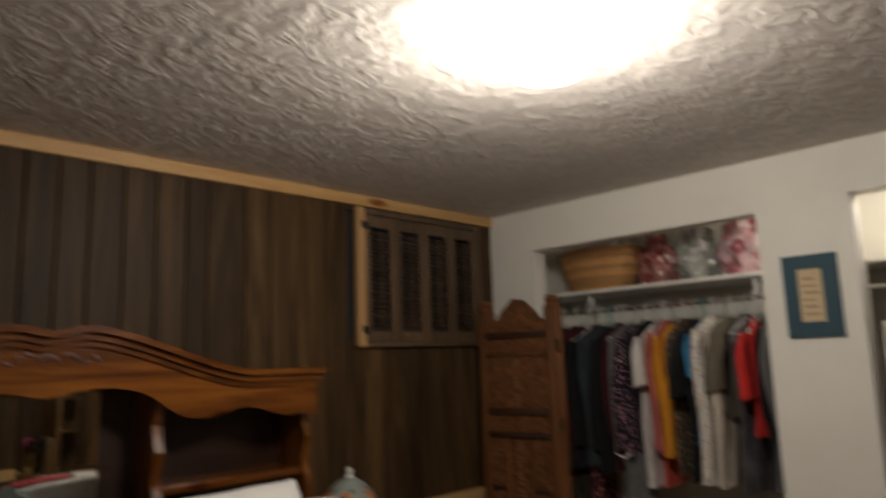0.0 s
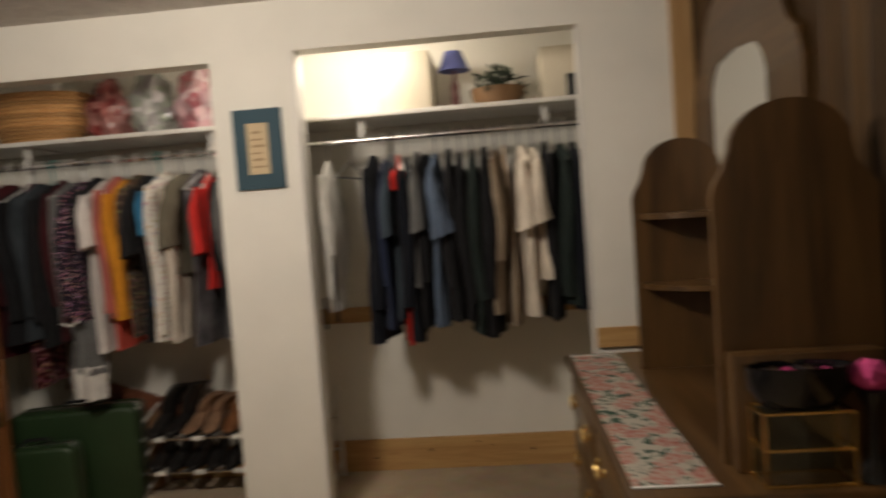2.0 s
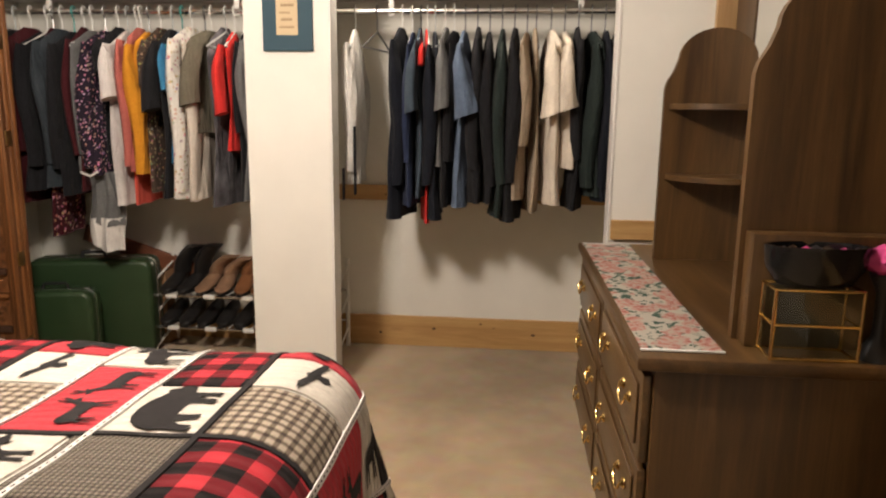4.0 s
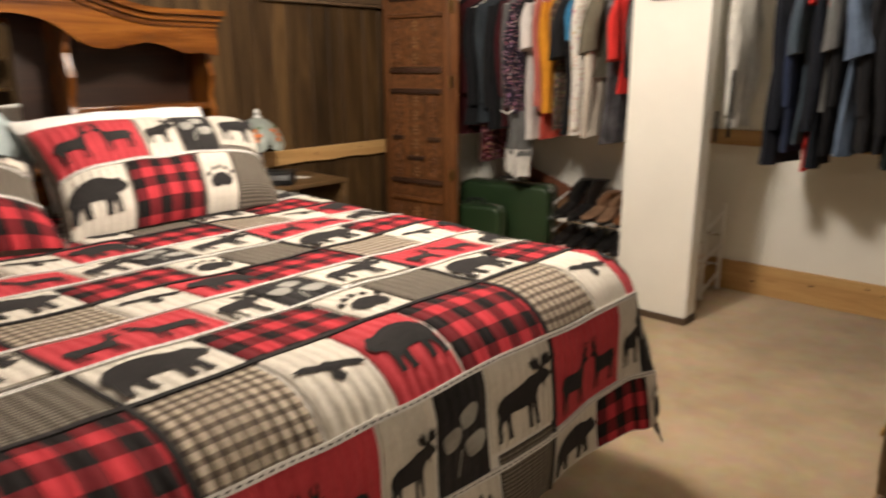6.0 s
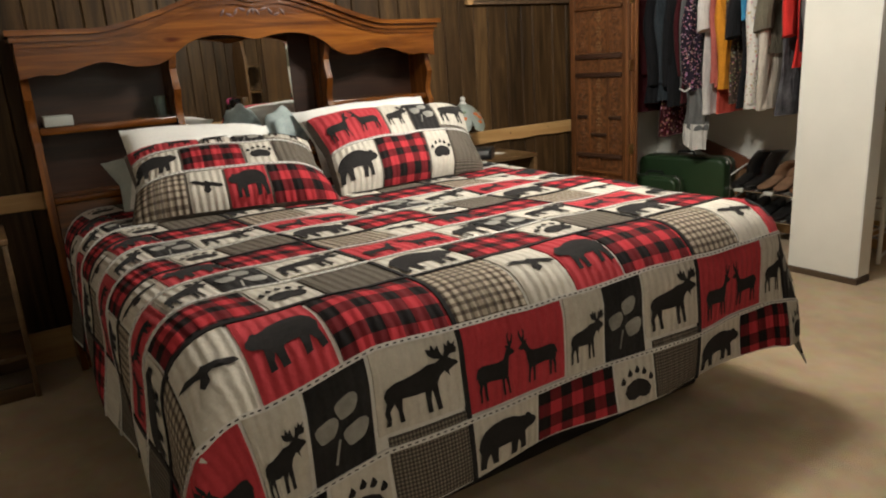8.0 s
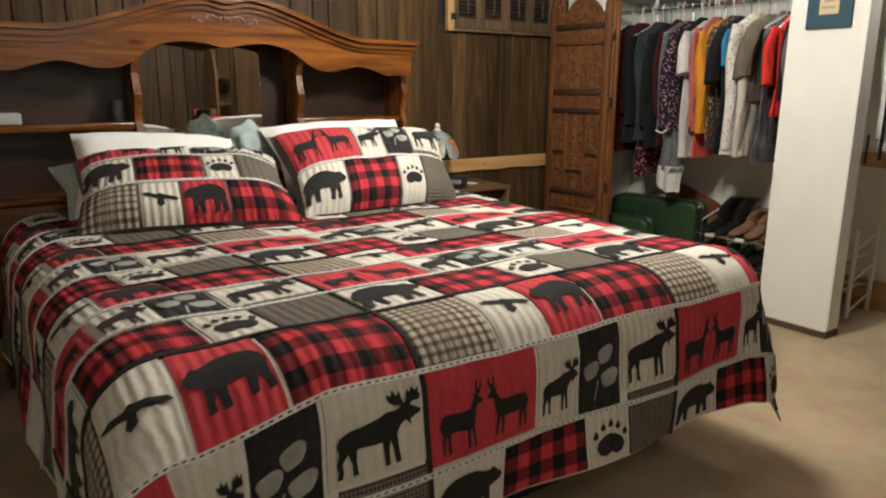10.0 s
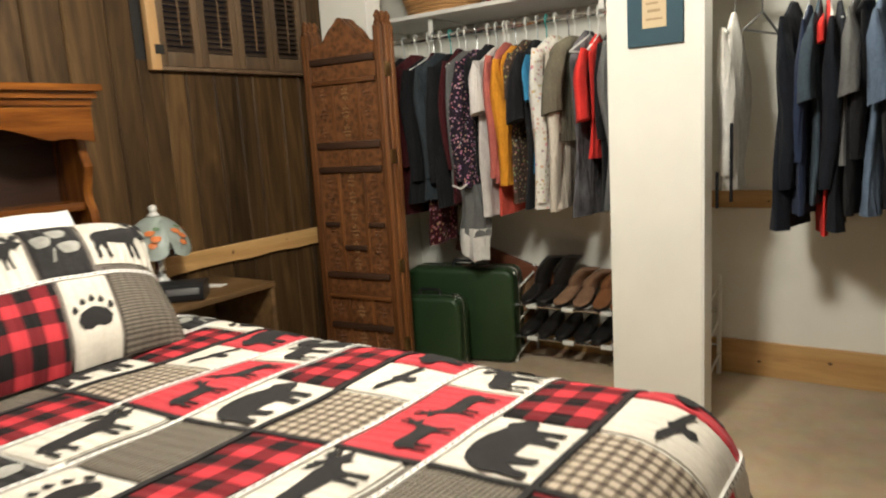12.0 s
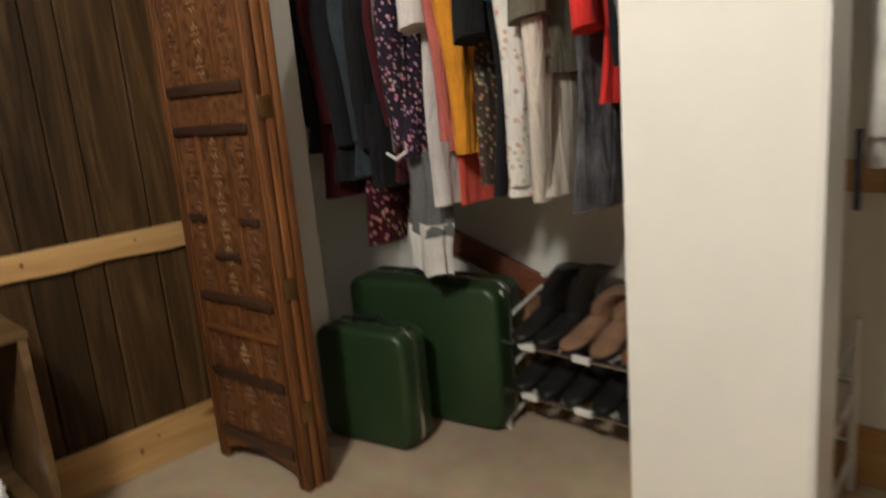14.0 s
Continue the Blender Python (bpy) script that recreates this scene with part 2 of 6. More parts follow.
DARK = paint("unlit_dark", (0.01, 0.009, 0.008), 0.8)

# ---- building blocks ----


def add_box(bm, x0, x1, y0, y1, z0, z1, bev=0.0, m=None):
    g = bmesh.ops.create_cube(bm, size=1)
    mat = Matrix.Translation(((x0 + x1) / 2, (y0 + y1) / 2, (z0 + z1) / 2)) @ Matrix.Diagonal((x1 - x0, y1 - y0, z1 - z0, 1))
    bmesh.ops.transform(bm, matrix=(m @ mat) if m else mat, verts=g["verts"])
    if bev:
        es = {e for v in g["verts"] for e in v.link_edges}
        bmesh.ops.bevel(bm, geom=list(es), offset=bev, segments=2, affect="EDGES", profile=0.5)
    return bm


def box(x0, x1, y0, y1, z0, z1, bev=0.0, m=None):
    return add_box(bmesh.new(), x0, x1, y0, y1, z0, z1, bev, m)


def add_tube(bm, a, b, r0, r1=None, seg=12, caps=True):
    a, b = Vector(a), Vector(b)
    q = (b - a).to_track_quat("Z", "Y").to_matrix().to_4x4()
    bmesh.ops.create_cone(bm, cap_ends=caps, segments=seg, radius1=r0, radius2=r0 if r1 is None else r1, depth=(b - a).length,
                          matrix=Matrix.Translation((a + b) / 2) @ q)
    return bm


def tube(a, b, r0, r1=None, seg=12):
    return add_tube(bmesh.new(), a, b, r0, r1, seg)


def add_lathe(bm, profile, seg=24, m=None):
    """A turned shape about z from (radius, height) pairs."""
    rings = []
    for r, z in profile:
        rings.append([bm.verts.new((r * math.cos(2 * math.pi * k / seg), r * math.sin(2 * math.pi * k / seg), z)) for k in range(seg)])
    for p, q in zip(rings, rings[1:]):
        for k in range(seg):
            bm.faces.new((p[k], p[(k + 1) % seg], q[(k + 1) % seg], q[k]))
    for ring, flip in ((rings[0], True), (rings[-1], False)):
        if profile[0 if flip else -1][0] > 1e-4:
            bm.faces.new(ring[::-1] if flip else ring)
    if m:
        bmesh.ops.transform(bm, matrix=m, verts=[v for r in rings for v in r])
    return bm


def lathe(profile, seg=24, m=None):
    bm = add_lathe(bmesh.new(), profile, seg, m)
    bmesh.ops.remove_doubles(bm, verts=bm.verts, dist=1e-5)
    return bm


def prism(outline, thick, m):
    """A flat outline (x, y) pushed up by thick along its z, then placed by m."""
    bm = bmesh.new()
    lo = [bm.verts.new((x, y, 0)) for x, y in outline]
    f = bm.faces.new(lo)
    if f.normal.z > 0:
        f.normal_flip()
    ext = bmesh.ops.extrude_face_region(bm, geom=[f])
    bmesh.ops.translate(bm, vec=(0, 0, thick), verts=[v for v in ext["geom"] if isinstance(v, bmesh.types.BMVert)])
    bmesh.ops.recalc_face_normals(bm, faces=bm.faces)
    bmesh.ops.transform(bm, matrix=m, verts=bm.verts)
    return bm


def mesh_of(name, bm, material, smooth=0):
    bm.normal_update()
    me = bpy.data.meshes.new(name)
    bm.to_mesh(me)
    bm.free()
    for mt in material if isinstance(material, (list, tuple)) else [material]:
        me.materials.append(mt)
    if smooth:
        me.polygons.foreach_set("use_smooth", [True] * len(me.polygons))
        me.set_sharp_from_angle(angle=radians(smooth))
    return me


def part(name, bm, material, parent=None, label="", smooth=35):
    """One mesh object under a thing or a part; its geometry is in the world's axes."""
    me = bm if isinstance(bm, bpy.types.Mesh) else mesh_of(name, bm, material, smooth)
    ob = new(name, me)
    if parent:
        ob.parent = parent
        ob.matrix_parent_inverse = base_of(parent).inverted()
    if label:
        ob["label"] = label
    return ob


def base_of(ob):
    m = ob.matrix_basis.copy()
    return base_of(ob.parent) @ ob.matrix_parent_inverse @ m if ob.parent else m


def thing(name, place, label, category, group="", kind=""):
    e = new(name)
    e.empty_display_size = 0.1
    e.location = place
    return tagged(e, label, category, group, kind)


def solo(name, bm, material, label, category, group="", kind="", smooth=35):
    return tagged(part(name, bm, material, None, "", smooth), label, category, group, kind)


def setting(name, bm, material, label="", smooth=0):
    return tagged(part(name, bm, material, None, "", smooth), label, "", "", "structure")


# ---- the room ----
CEIL = 2.25
YC, YB = 3.0, 3.72          # closet wall's face, closet's back
C1, C2 = (0.29, 1.495), (1.85, 3.02)   # the two closet openings
HEAD = 2.02
XR, YR, XE, YS = 3.46, 0.95, 4.3, -2.3

setting("floor", box(-0.12, XE + 0.12, YS - 0.12, YB + 0.12, -0.1, 0.0), CARPET, "worn beige carpet floor")
setting("ceiling", box(-0.12, XE + 0.12, YS - 0.12, YB + 0.12, CEIL, CEIL + 0.1), PLASTER, "stippled off-white plaster ceiling")
WIN = (2.06, 2.84, 1.56, 2.17)  # y0, y1, z0, z1 of the window opening
bm = bmesh.new()
add_box(bm, -0.14, -0.02, YS, WIN[0], 0, CEIL)
add_box(bm, -0.14, -0.02, WIN[1], YB, 0, CEIL)
add_box(bm, -0.14, -0.02, WIN[0], WIN[1], 0, WIN[2])
add_box(bm, -0.14, -0.02, WIN[0], WIN[1], WIN[3], CEIL)
wall_west = setting("wall_west", bm, DARK, "wall behind dark wood panelling")
bm = bmesh.new()
add_box(bm, 0.0, C1[0], YC, YC + 0.1, 0, CEIL)
add_box(bm, C1[0], C1[1], YC, YC + 0.1, HEAD, CEIL)
add_box(bm, C1[1], C2[0], YC, YC + 0.1, 0, CEIL)
add_box(bm, C2[0], C2[1], YC, YC + 0.1, HEAD + 0.02, CEIL)
add_box(bm, C2[1], XR + 0.1, YC, YC + 0.1, 0, CEIL)
bmesh.ops.remove_doubles(bm, verts=bm.verts, dist=1e-4)
setting("wall_north", bm, WALL, "unseen wall, coloured white to bounce light with two open closets")
setting("wall_closet_back", box(-0.02, 3.3, YB, YB + 0.1, 0, CEIL), WALL, "white painted back wall of the closet")
setting("wall_closet_east", box(3.2, 3.3, YC + 0.1, YB, 0, CEIL), WALL, "white painted side wall of the closet")
setting("wall_closet_west", box(-0.02, 0.0, YC + 0.1, YB, 0, CEIL), WALL, "white painted side wall of the closet")
wall_east = setting("wall_east", box(XR + 0.014, XR + 0.12, YR, YC, 0, CEIL), DARK, "wall behind dark wood panelling")
# unseen walls behind the camera, their white chosen to bounce fill light
setting("wall_return", box(XR + 0.12, XE, YR, YR + 0.1, 0, CEIL), WALL, "unseen wall, coloured white to bounce light")
setting("wall_hall", box(XE, XE + 0.1, YS, YR + 0.1, 0, CEIL), WALL, "unseen wall, coloured white to bounce light")
setting("wall_south", box(-0.02, XE, YS - 0.1, YS, 0, CEIL), WALL, "unseen wall, coloured white to bounce light")


def planks(parent, x0, x1, y0, y1, rand, holes=()):
    """Upright boards of uneven width with chamfered edges, each a piece of the wall."""
    y = y0
    while y < y1 - 0.02:
        w = min(rand.choice((0.09, 0.105, 0.12, 0.14, 0.165)), y1 - y)
        if y1 - y - w < 0.04:
            w = y1 - y
        spans = [(0.0, CEIL)]
        for h0, h1, hz0, hz1 in holes:
            if y + w > h0 + 0.001 and y < h1 - 0.001:
                spans = [(0.0, hz0), (hz1, CEIL)]
        for z0, z1 in spans:
            bm = bmesh.new()
            e = 0.0055
            front, back = x1, x0
            ring0 = [(back, y + 0.001), (front - math.copysign(e, front - back), y + 0.001), (front, y + 0.001 + e), (front, y + w - 0.001 - e),
                     (front - math.copysign(e, front - back), y + w - 0.001), (back, y + w - 0.001)]
            lo, hi = [[bm.verts.new((px, py, z)) for px, py in ring0] for z in (z0, z1)]
            for k in range(5):
                bm.faces.new((lo[k], lo[k + 1], hi[k + 1], hi[k]))
            bm.faces.new(lo), bm.faces.new(hi)
            bmesh.ops.recalc_face_normals(bm, faces=bm.faces)
            part("plank", bm, PANEL, parent, "", 0)
        y += w


planks(wall_west, -0.018, 0.0, YS, YC, random.Random(4), [WIN])
planks(wall_east, XR + 0.012, XR, YR, YC, random.Random(9))

# trim of pine
setting("trim_west_top", box(0.001, 0.02, YS, YC, CEIL - 0.055, CEIL - 0.001, 0.003), PINE, "pale pine trim under the ceiling")
def live_edge(y0, y1, z0, z1):
    """A pine board along the west wall whose lower edge keeps the bumps of the tree."""
    n = 160
    rows = []
    for k in range(n + 1):
        y = y0 + (y1 - y0) * k / n
        low = z0 + 0.010 * noise.noise(Vector((y * 2.3, 0.4, 0))) - 0.014 * max(0, noise.noise(Vector((y * 5.1, 3.4, 0)))) ** 1.5
        rows.append([(0.001, y, low), (0.018, y, low), (0.020, y, low + 0.003), (0.020, y, z1 - 0.003), (0.018, y, z1), (0.001, y, z1)])
    bm = bmesh.new()
    vs = [[bm.verts.new(p) for p in r] for r in rows]
    for p, q in zip(vs, vs[1:]):
        for k in range(6):
            bm.faces.new((p[k], p[(k + 1) % 6], q[(k + 1) % 6], q[k]))
    bm.faces.new(vs[0]), bm.faces.new(vs[-1])
    bmesh.ops.recalc_face_normals(bm, faces=bm.faces)
    return bm


rail_west = setting("rail_west", live_edge(YS, YC - 0.002, 0.70, 0.778), PINE, "pale knotty pine rail on the panelled wall")
baseboard_west = setting("baseboard_west", box(0.001, 0.02, YS, YC - 0.002, 0.0, 0.15, 0.003), PINE, "pale knotty pine baseboard")
rail_closet = setting("rail_closet_back", box(0.001, 3.199, YB - 0.02, YB - 0.001, 0.79, 0.87, 0.003), PINEX, "pale knotty pine rail in the closet")
baseboard_closet = setting("baseboard_closet", box(0.001, 3.199, YB - 0.02, YB - 0.001, 0.0, 0.165, 0.003), PINEX, "pale knotty pine baseboard in the closet")
KNOT = wood("pine_knot", (0.07, 0.03, 0.012), (0.16, 0.075, 0.028), (0.26, 0.13, 0.05), "Z", 0.5, 4.0)


def knot(parent, place, wide, turn):
    m = Matrix.Translation(place) @ turn @ Matrix.Diagonal((1.0, 0.72, 1, 1))
    part("knot", lathe([(wide, 0.0), (wide * 0.72, 0.0012), (0.0, 0.0016)], 12, m), KNOT, parent, "dark knot")


EASTWARD, SOUTHWARD = Matrix.Rotation(math.pi / 2, 4, "Y"), Matrix.Rotation(math.pi / 2, 4, "X")
for y, z, r in ((2.30, 0.745, 0.008), (1.78, 0.735, 0.006), (2.62, 0.752, 0.005)):
    knot(rail_west, (0.0202, y, z), r, EASTWARD)
for y, z, r in ((2.20, 0.055, 0.011), (2.52, 0.075, 0.010), (2.58, 0.105, 0.006), (1.90, 0.09, 0.008)):
    knot(baseboard_west, (0.0202, y, z), r, EASTWARD)
for x, z, r in ((2.22, 0.10, 0.010), (2.47, 0.135, 0.008), (2.54, 0.115, 0.006), (2.75, 0.085, 0.011), (2.98, 0.12, 0.007), (1.93, 0.07, 0.009)):
    knot(baseboard_closet, (x, YB - 0.0202, z), r, SOUTHWARD)
for x, z, r in ((2.06, 0.835, 0.009), (1.96, 0.82, 0.006)):
    knot(rail_closet, (x, YB - 0.0202, z), r, SOUTHWARD)

setting("rail_north", box(C2[1] + 0.001, XR - 0.022, YC - 0.02, YC - 0.001, 0.74, 0.82, 0.003), PINEX, "pale pine rail end beside the closet")
setting("trim_corner", box(XR - 0.09, XR - 0.002, YC - 0.02, YC - 0.001, 0, CEIL - 0.002, 0.004), PINEZ, "pine trim in the corner")

setting("rail_east", box(XR - 0.02, XR - 0.001, YR + 0.002, 1.50, 0.70, 0.778, 0.003), PINE, "pale knotty pine rail on the panelled wall")
setting("baseboard_east", box(XR - 0.02, XR - 0.001, YR + 0.002, 1.50, 0.0, 0.15, 0.003), PINE, "pale knotty pine baseboard")

# ---- the bed ----
RED = cloth("red_cotton", (0.40, 0.042, 0.052), 0.12, quilted=True)
CREAM = cloth("cream_cotton", (0.53, 0.49, 0.425), 0.10, quilted=True)
BLACKC = cloth("black_cotton", (0.022, 0.020, 0.020), 0.2)
BLACKQ = cloth("black_patch", (0.024, 0.022, 0.022), 0.25, quilted=True)
BUFFALO = checks("buffalo_check", (0.42, 0.035, 0.045), (0.13, 0.014, 0.018), (0.012, 0.010, 0.010), 0.074)
TAN = checks("tan_plaid", (0.36, 0.305, 0.24), (0.15, 0.12, 0.09), (0.06, 0.045, 0.037), 0.023, 0.42)
TWEED = checks("grey_tweed", (0.20, 0.175, 0.14), (0.095, 0.08, 0.065), (0.045, 0.038, 0.032), 0.009, 0.5)
QBASE = cloth("white_quilting", (0.60, 0.575, 0.53), 0.05)
STITCH = dashed_braid()
LEAFC = cloth("pale_print", (0.27, 0.26, 0.235), 0.4)
SHAMBACK = cloth("grey_sham_back", (0.13, 0.11, 0.095), 0.2)
WHITEC = cloth("white_pillowcase", (0.78, 0.77, 0.74), 0.03)

BEAR = [(0, .56), (.02, .66), (.08, .72), (.12, .8), (.17, .83), (.2, .79), (.3, .82), (.42, .9), (.58, .93), (.75, .9), (.88, .82), (.96, .68), (1, .52), (.97, .38),
        (.99, .2), (1, .05), (.9, .03), (.88, .2), (.82, .33), (.8, .2), (.78, .06), (.68, .04), (.69, .2), (.68, .36), (.55, .36), (.46, .34), (.45, .18), (.46, .04),
        (.35, .03), (.34, .18), (.32, .3), (.28, .18), (.28, .05), (.18, .04), (.19, .22), (.2, .42), (.14, .46), (.06, .48)]
MOOSE = [(0, .62), (.02, .68), (.08, .72), (.13, .765), (.10, .80), (.02, .80), (0, .87), (.03, .90), (0, .97), (.06, .93), (.09, 1), (.12, .92), (.15, .97), (.17, .86), (.19, .80),
         (.22, .86), (.24, .97), (.28, .91), (.32, 1), (.34, .92), (.40, .95), (.38, .86), (.32, .80), (.24, .77), (.30, .735), (.40, .74), (.50, .69), (.68, .64), (.82, .62), (.92, .56), (.96, .46),
         (.93, .34), (.96, .2), (.94, .08), (.96, 0), (.90, 0), (.89, .1), (.90, .2), (.84, .3), (.80, .18), (.79, 0), (.73, 0), (.75, .18), (.74, .34), (.58, .33), (.46, .33), (.45, .18), (.44, 0),
         (.38, 0), (.39, .18), (.37, .33), (.34, .18), (.32, 0), (.26, 0), (.28, .2), (.29, .40), (.25, .50), (.19, .56), (.15, .50), (.12, .44), (.13, .54), (.08, .58)]
DEER = [(0, .66), (.04, .70), (.10, .735), (.04, .84), (.02, .93), (.05, .98), (.065, .90), (.105, .84), (.135, .90), (.12, 1), (.165, .95), (.165, .85), (.15, .78), (.23, .80), (.20, .73), (.24, .66),
        (.30, .57), (.45, .545), (.65, .55), (.80, .56), (.90, .53), (.95, .44), (.97, .36), (.93, .38), (.93, .33), (.90, .26), (.93, .18), (.91, .08), (.93, 0), (.88, 0), (.87, .08), (.87, .18),
        (.82, .27), (.80, .16), (.79, 0), (.74, 0), (.75, .15), (.74, .28), (.60, .28), (.45, .27), (.38, .26), (.37, .15), (.36, 0), (.31, 0), (.32, .15), (.31, .27), (.28, .24), (.24, .12), (.23, 0),
        (.18, 0), (.20, .13), (.22, .30), (.19, .42), (.17, .55), (.13, .62), (.06, .625)]
GOOSE = [(0, .75), (.2, .8), (.42, .68), (.5, .76), (.58, .68), (.74, .62), (.95, .52), (1, .40), (.85, .38), (.66, .46), (.58, .42), (.62, .24), (.5, .12), (.40, .24),
         (.44, .44), (.34, .52), (.18, .6)]
PAD = [(.12, .28), (.2, .46), (.36, .56), (.5, .6), (.64, .56), (.8, .46), (.88, .28), (.8, .1), (.64, .06), (.5, .12), (.36, .06), (.2, .1)]
TOE = [(0, .3), (.3, .7), (.5, 1), (.75, .72), (1, .35), (.8, .05), (.45, 0), (.12, .06)]
LOBE = [(.5 + (.44 + .06 * math.sin(3 * a)) * math.cos(a), .5 + (.42 + .08 * math.sin(2 * a + 1)) * math.sin(a)) for a in [2 * math.pi * k / 16 for k in range(16)]]


class Sheet:
    """A cloth given by a map from (u, v) metres to the world and a height above it."""

    def __init__(self, at):
        self.at = at

    def place(self, u, v, h):
        e = 0.004
        p = self.at(u, v)
        n = (self.at(u + e, v) - self.at(u - e, v)).cross(self.at(u, v - e) - self.at(u, v + e))
        return p + n.normalized() * h if n.length > 1e-12 else p

    def grid(self, u0, u1, v0, v1, h, puff=0.0, cell=0.03):
        """A patch with a turned-down rim, a little fuller in its middle."""
        nu, nv = max(2, math.ceil((u1 - u0) / cell)), max(2, math.ceil((v1 - v0) / cell))
        bm = bmesh.new()
        uvl = bm.loops.layers.uv.new("UVMap")
        rows, flat = [], {}
        for i in range(-1, nu + 2):
            col = []
            for j in range(-1, nv + 2):
                a, b = min(max(i, 0), nu) / nu, min(max(j, 0), nv) / nv
                rim = i < 0 or j < 0 or i > nu or j > nv
                u, v = u0 + (u1 - u0) * a, v0 + (v1 - v0) * b
                lift = h + puff * (1 - (2 * a - 1) ** 4) * (1 - (2 * b - 1) ** 4)
                vert = bm.verts.new(self.place(u, v, -0.001 if rim else lift))
                flat[vert] = (u - u0, v - v0)
                col.append(vert)
            rows.append(col)
        for i in range(len(rows) - 1):
            for j in range(len(rows[0]) - 1):
                f = bm.faces.new((rows[i][j], rows[i][j + 1], rows[i + 1][j + 1], rows[i + 1][j]))
                for lp in f.loops:
                    lp[uvl].uv = flat[lp.vert]
        return bm

    def shape(self, outlines, u0, u1, v0, v1, h, flip=False):
        """Printed figures: outlines in a unit box, laid on the cloth with their feet at v1."""
        bm = bmesh.new()
        for o in outlines:
            ring = [bm.verts.new((((1 - x) if flip else x), y, 0)) for x, y in o]
            es = [bm.edges.new((ring[k], ring[(k + 1) % len(ring)])) for k in range(len(ring))]
            bmesh.ops.triangle_fill(bm, edges=es, use_beauty=True, normal=(0, 0, 1))
        for _ in range(2):
            long = [e for e in bm.edges if (e.verts[0].co - e.verts[1].co).length * max(u1 - u0, v1 - v0) > 0.035]
            if long:
                bmesh.ops.subdivide_edges(bm, edges=long, cuts=1)
        bmesh.ops.triangulate(bm, faces=bm.faces)
        for vert in bm.verts:
            vert.co = self.place(u0 + (u1 - u0) * vert.co.x, v1 - (v1 - v0) * vert.co.y, h)
        bm.normal_update()
        return bm


def fitted(o, x0, y0, w, h):
    return [(x0 + x * w, y0 + y * h) for x, y in o]


PAW = [PAD] + [fitted(TOE, x, y, .15, .22) for x, y in ((.04, .5), (.24, .68), (.45, .74), (.64, .66), (.82, .48))]
PAIR = [fitted(DEER, .5, .04, .46, .86), [(1 - x, y) for x, y in fitted(DEER, .54, .0, .44, .9)]]
FIGURES = {"bear": [BEAR], "moose": [MOOSE], "deer": PAIR, "goose": [GOOSE], "paw": PAW, "leaf": [fitted(LOBE, .0, .34, .44, .44), fitted(LOBE, .36, .56, .44, .42), fitted(LOBE, .46, .12, .5, .44), [(.30, .02), (.34, .0), (.44, .34), (.40, .36)]]}
BLOCK_W = 0.83
STATURE = {"bear": 0.8, "moose": 1.1, "deer": 0.72, "goose": 0.62, "paw": 0.85, "leaf": 1.15}   # height to width of the figures
# rows of one repeat: width share, cloth, figure, mirrored, lower edge moved by
ROW_A = [(.264, TAN, "", 0, 0), (.188, CREAM, "goose", 0, 0), (.213, RED, "bear", 0, 0), (.335, BUFFALO, "", 0, 0)]
ROW_B = [(.38, RED, "deer", 0, -0.006), (.165, CREAM, "moose", 1, 0.012), (.18, BLACKQ, "leaf", 0, 0.006), (.275, CREAM, "moose", 1, -0.03)]
ROW_C = [(.26, CREAM, "bear", 1, 0), (.32, BUFFALO, "", 0, 0), (.17, CREAM, "paw", 0, 0), (.25, TWEED, "", 0, 0)]


def patchwork(thing_, sheet, rows, starts, lo, hi, scale=1.0):
    """Patches row by row; rows are (row kind, v0, v1), starts the left edges of the repeats."""
    gap = 0.0052
    for kind, v0, v1 in rows:
        for s in starts:
            u = s
            for k, (w, stuff, figure, mirrored, shift) in enumerate(kind):
                a, b = u, u + w * BLOCK_W * scale
                u = b
                top, low = v0, v1 + shift * scale
                if kind is ROW_C:
                    top = v0 + (0.012 if k == 0 else 0, 0, 0, -0.03)[k] * scale if k == 3 else v0
                a2, b2 = max(a, lo), min(b, hi)
                if b2 - a2 < 0.03:
                    continue
                p = part("patch", sheet.grid(a2 + gap, b2 - gap, top + gap, low - gap, 0.004, 0.004), stuff, thing_, "", 60)
                if figure and a2 == a and b2 == b:
                    m = 0.06 * (b - a)
                    wide = (b - a) - 2 * m
                    high = min(0.78 * (low - top), wide * STATURE[figure])
                    mv = (low - top - high) / 2
                    ink = LEAFC if stuff is BLACKQ else BLACKC
                    part("print", sheet.shape(FIGURES[figure], a + m, a + m + wide, top + mv, top + mv + high, 0.0095, bool(mirrored)), ink, p, "", 0)


ZB, RQ = 0.72, 0.15                       # top of the bed, rounding of its edges
BX1, BY0, BY1 = 2.16, -0.16, 1.485       # where the rounding begins at foot and sides
QV0, QV1 = 0.36, 2.69
QU0, QU1 = BY0 - 0.60, BY1 + 0.56


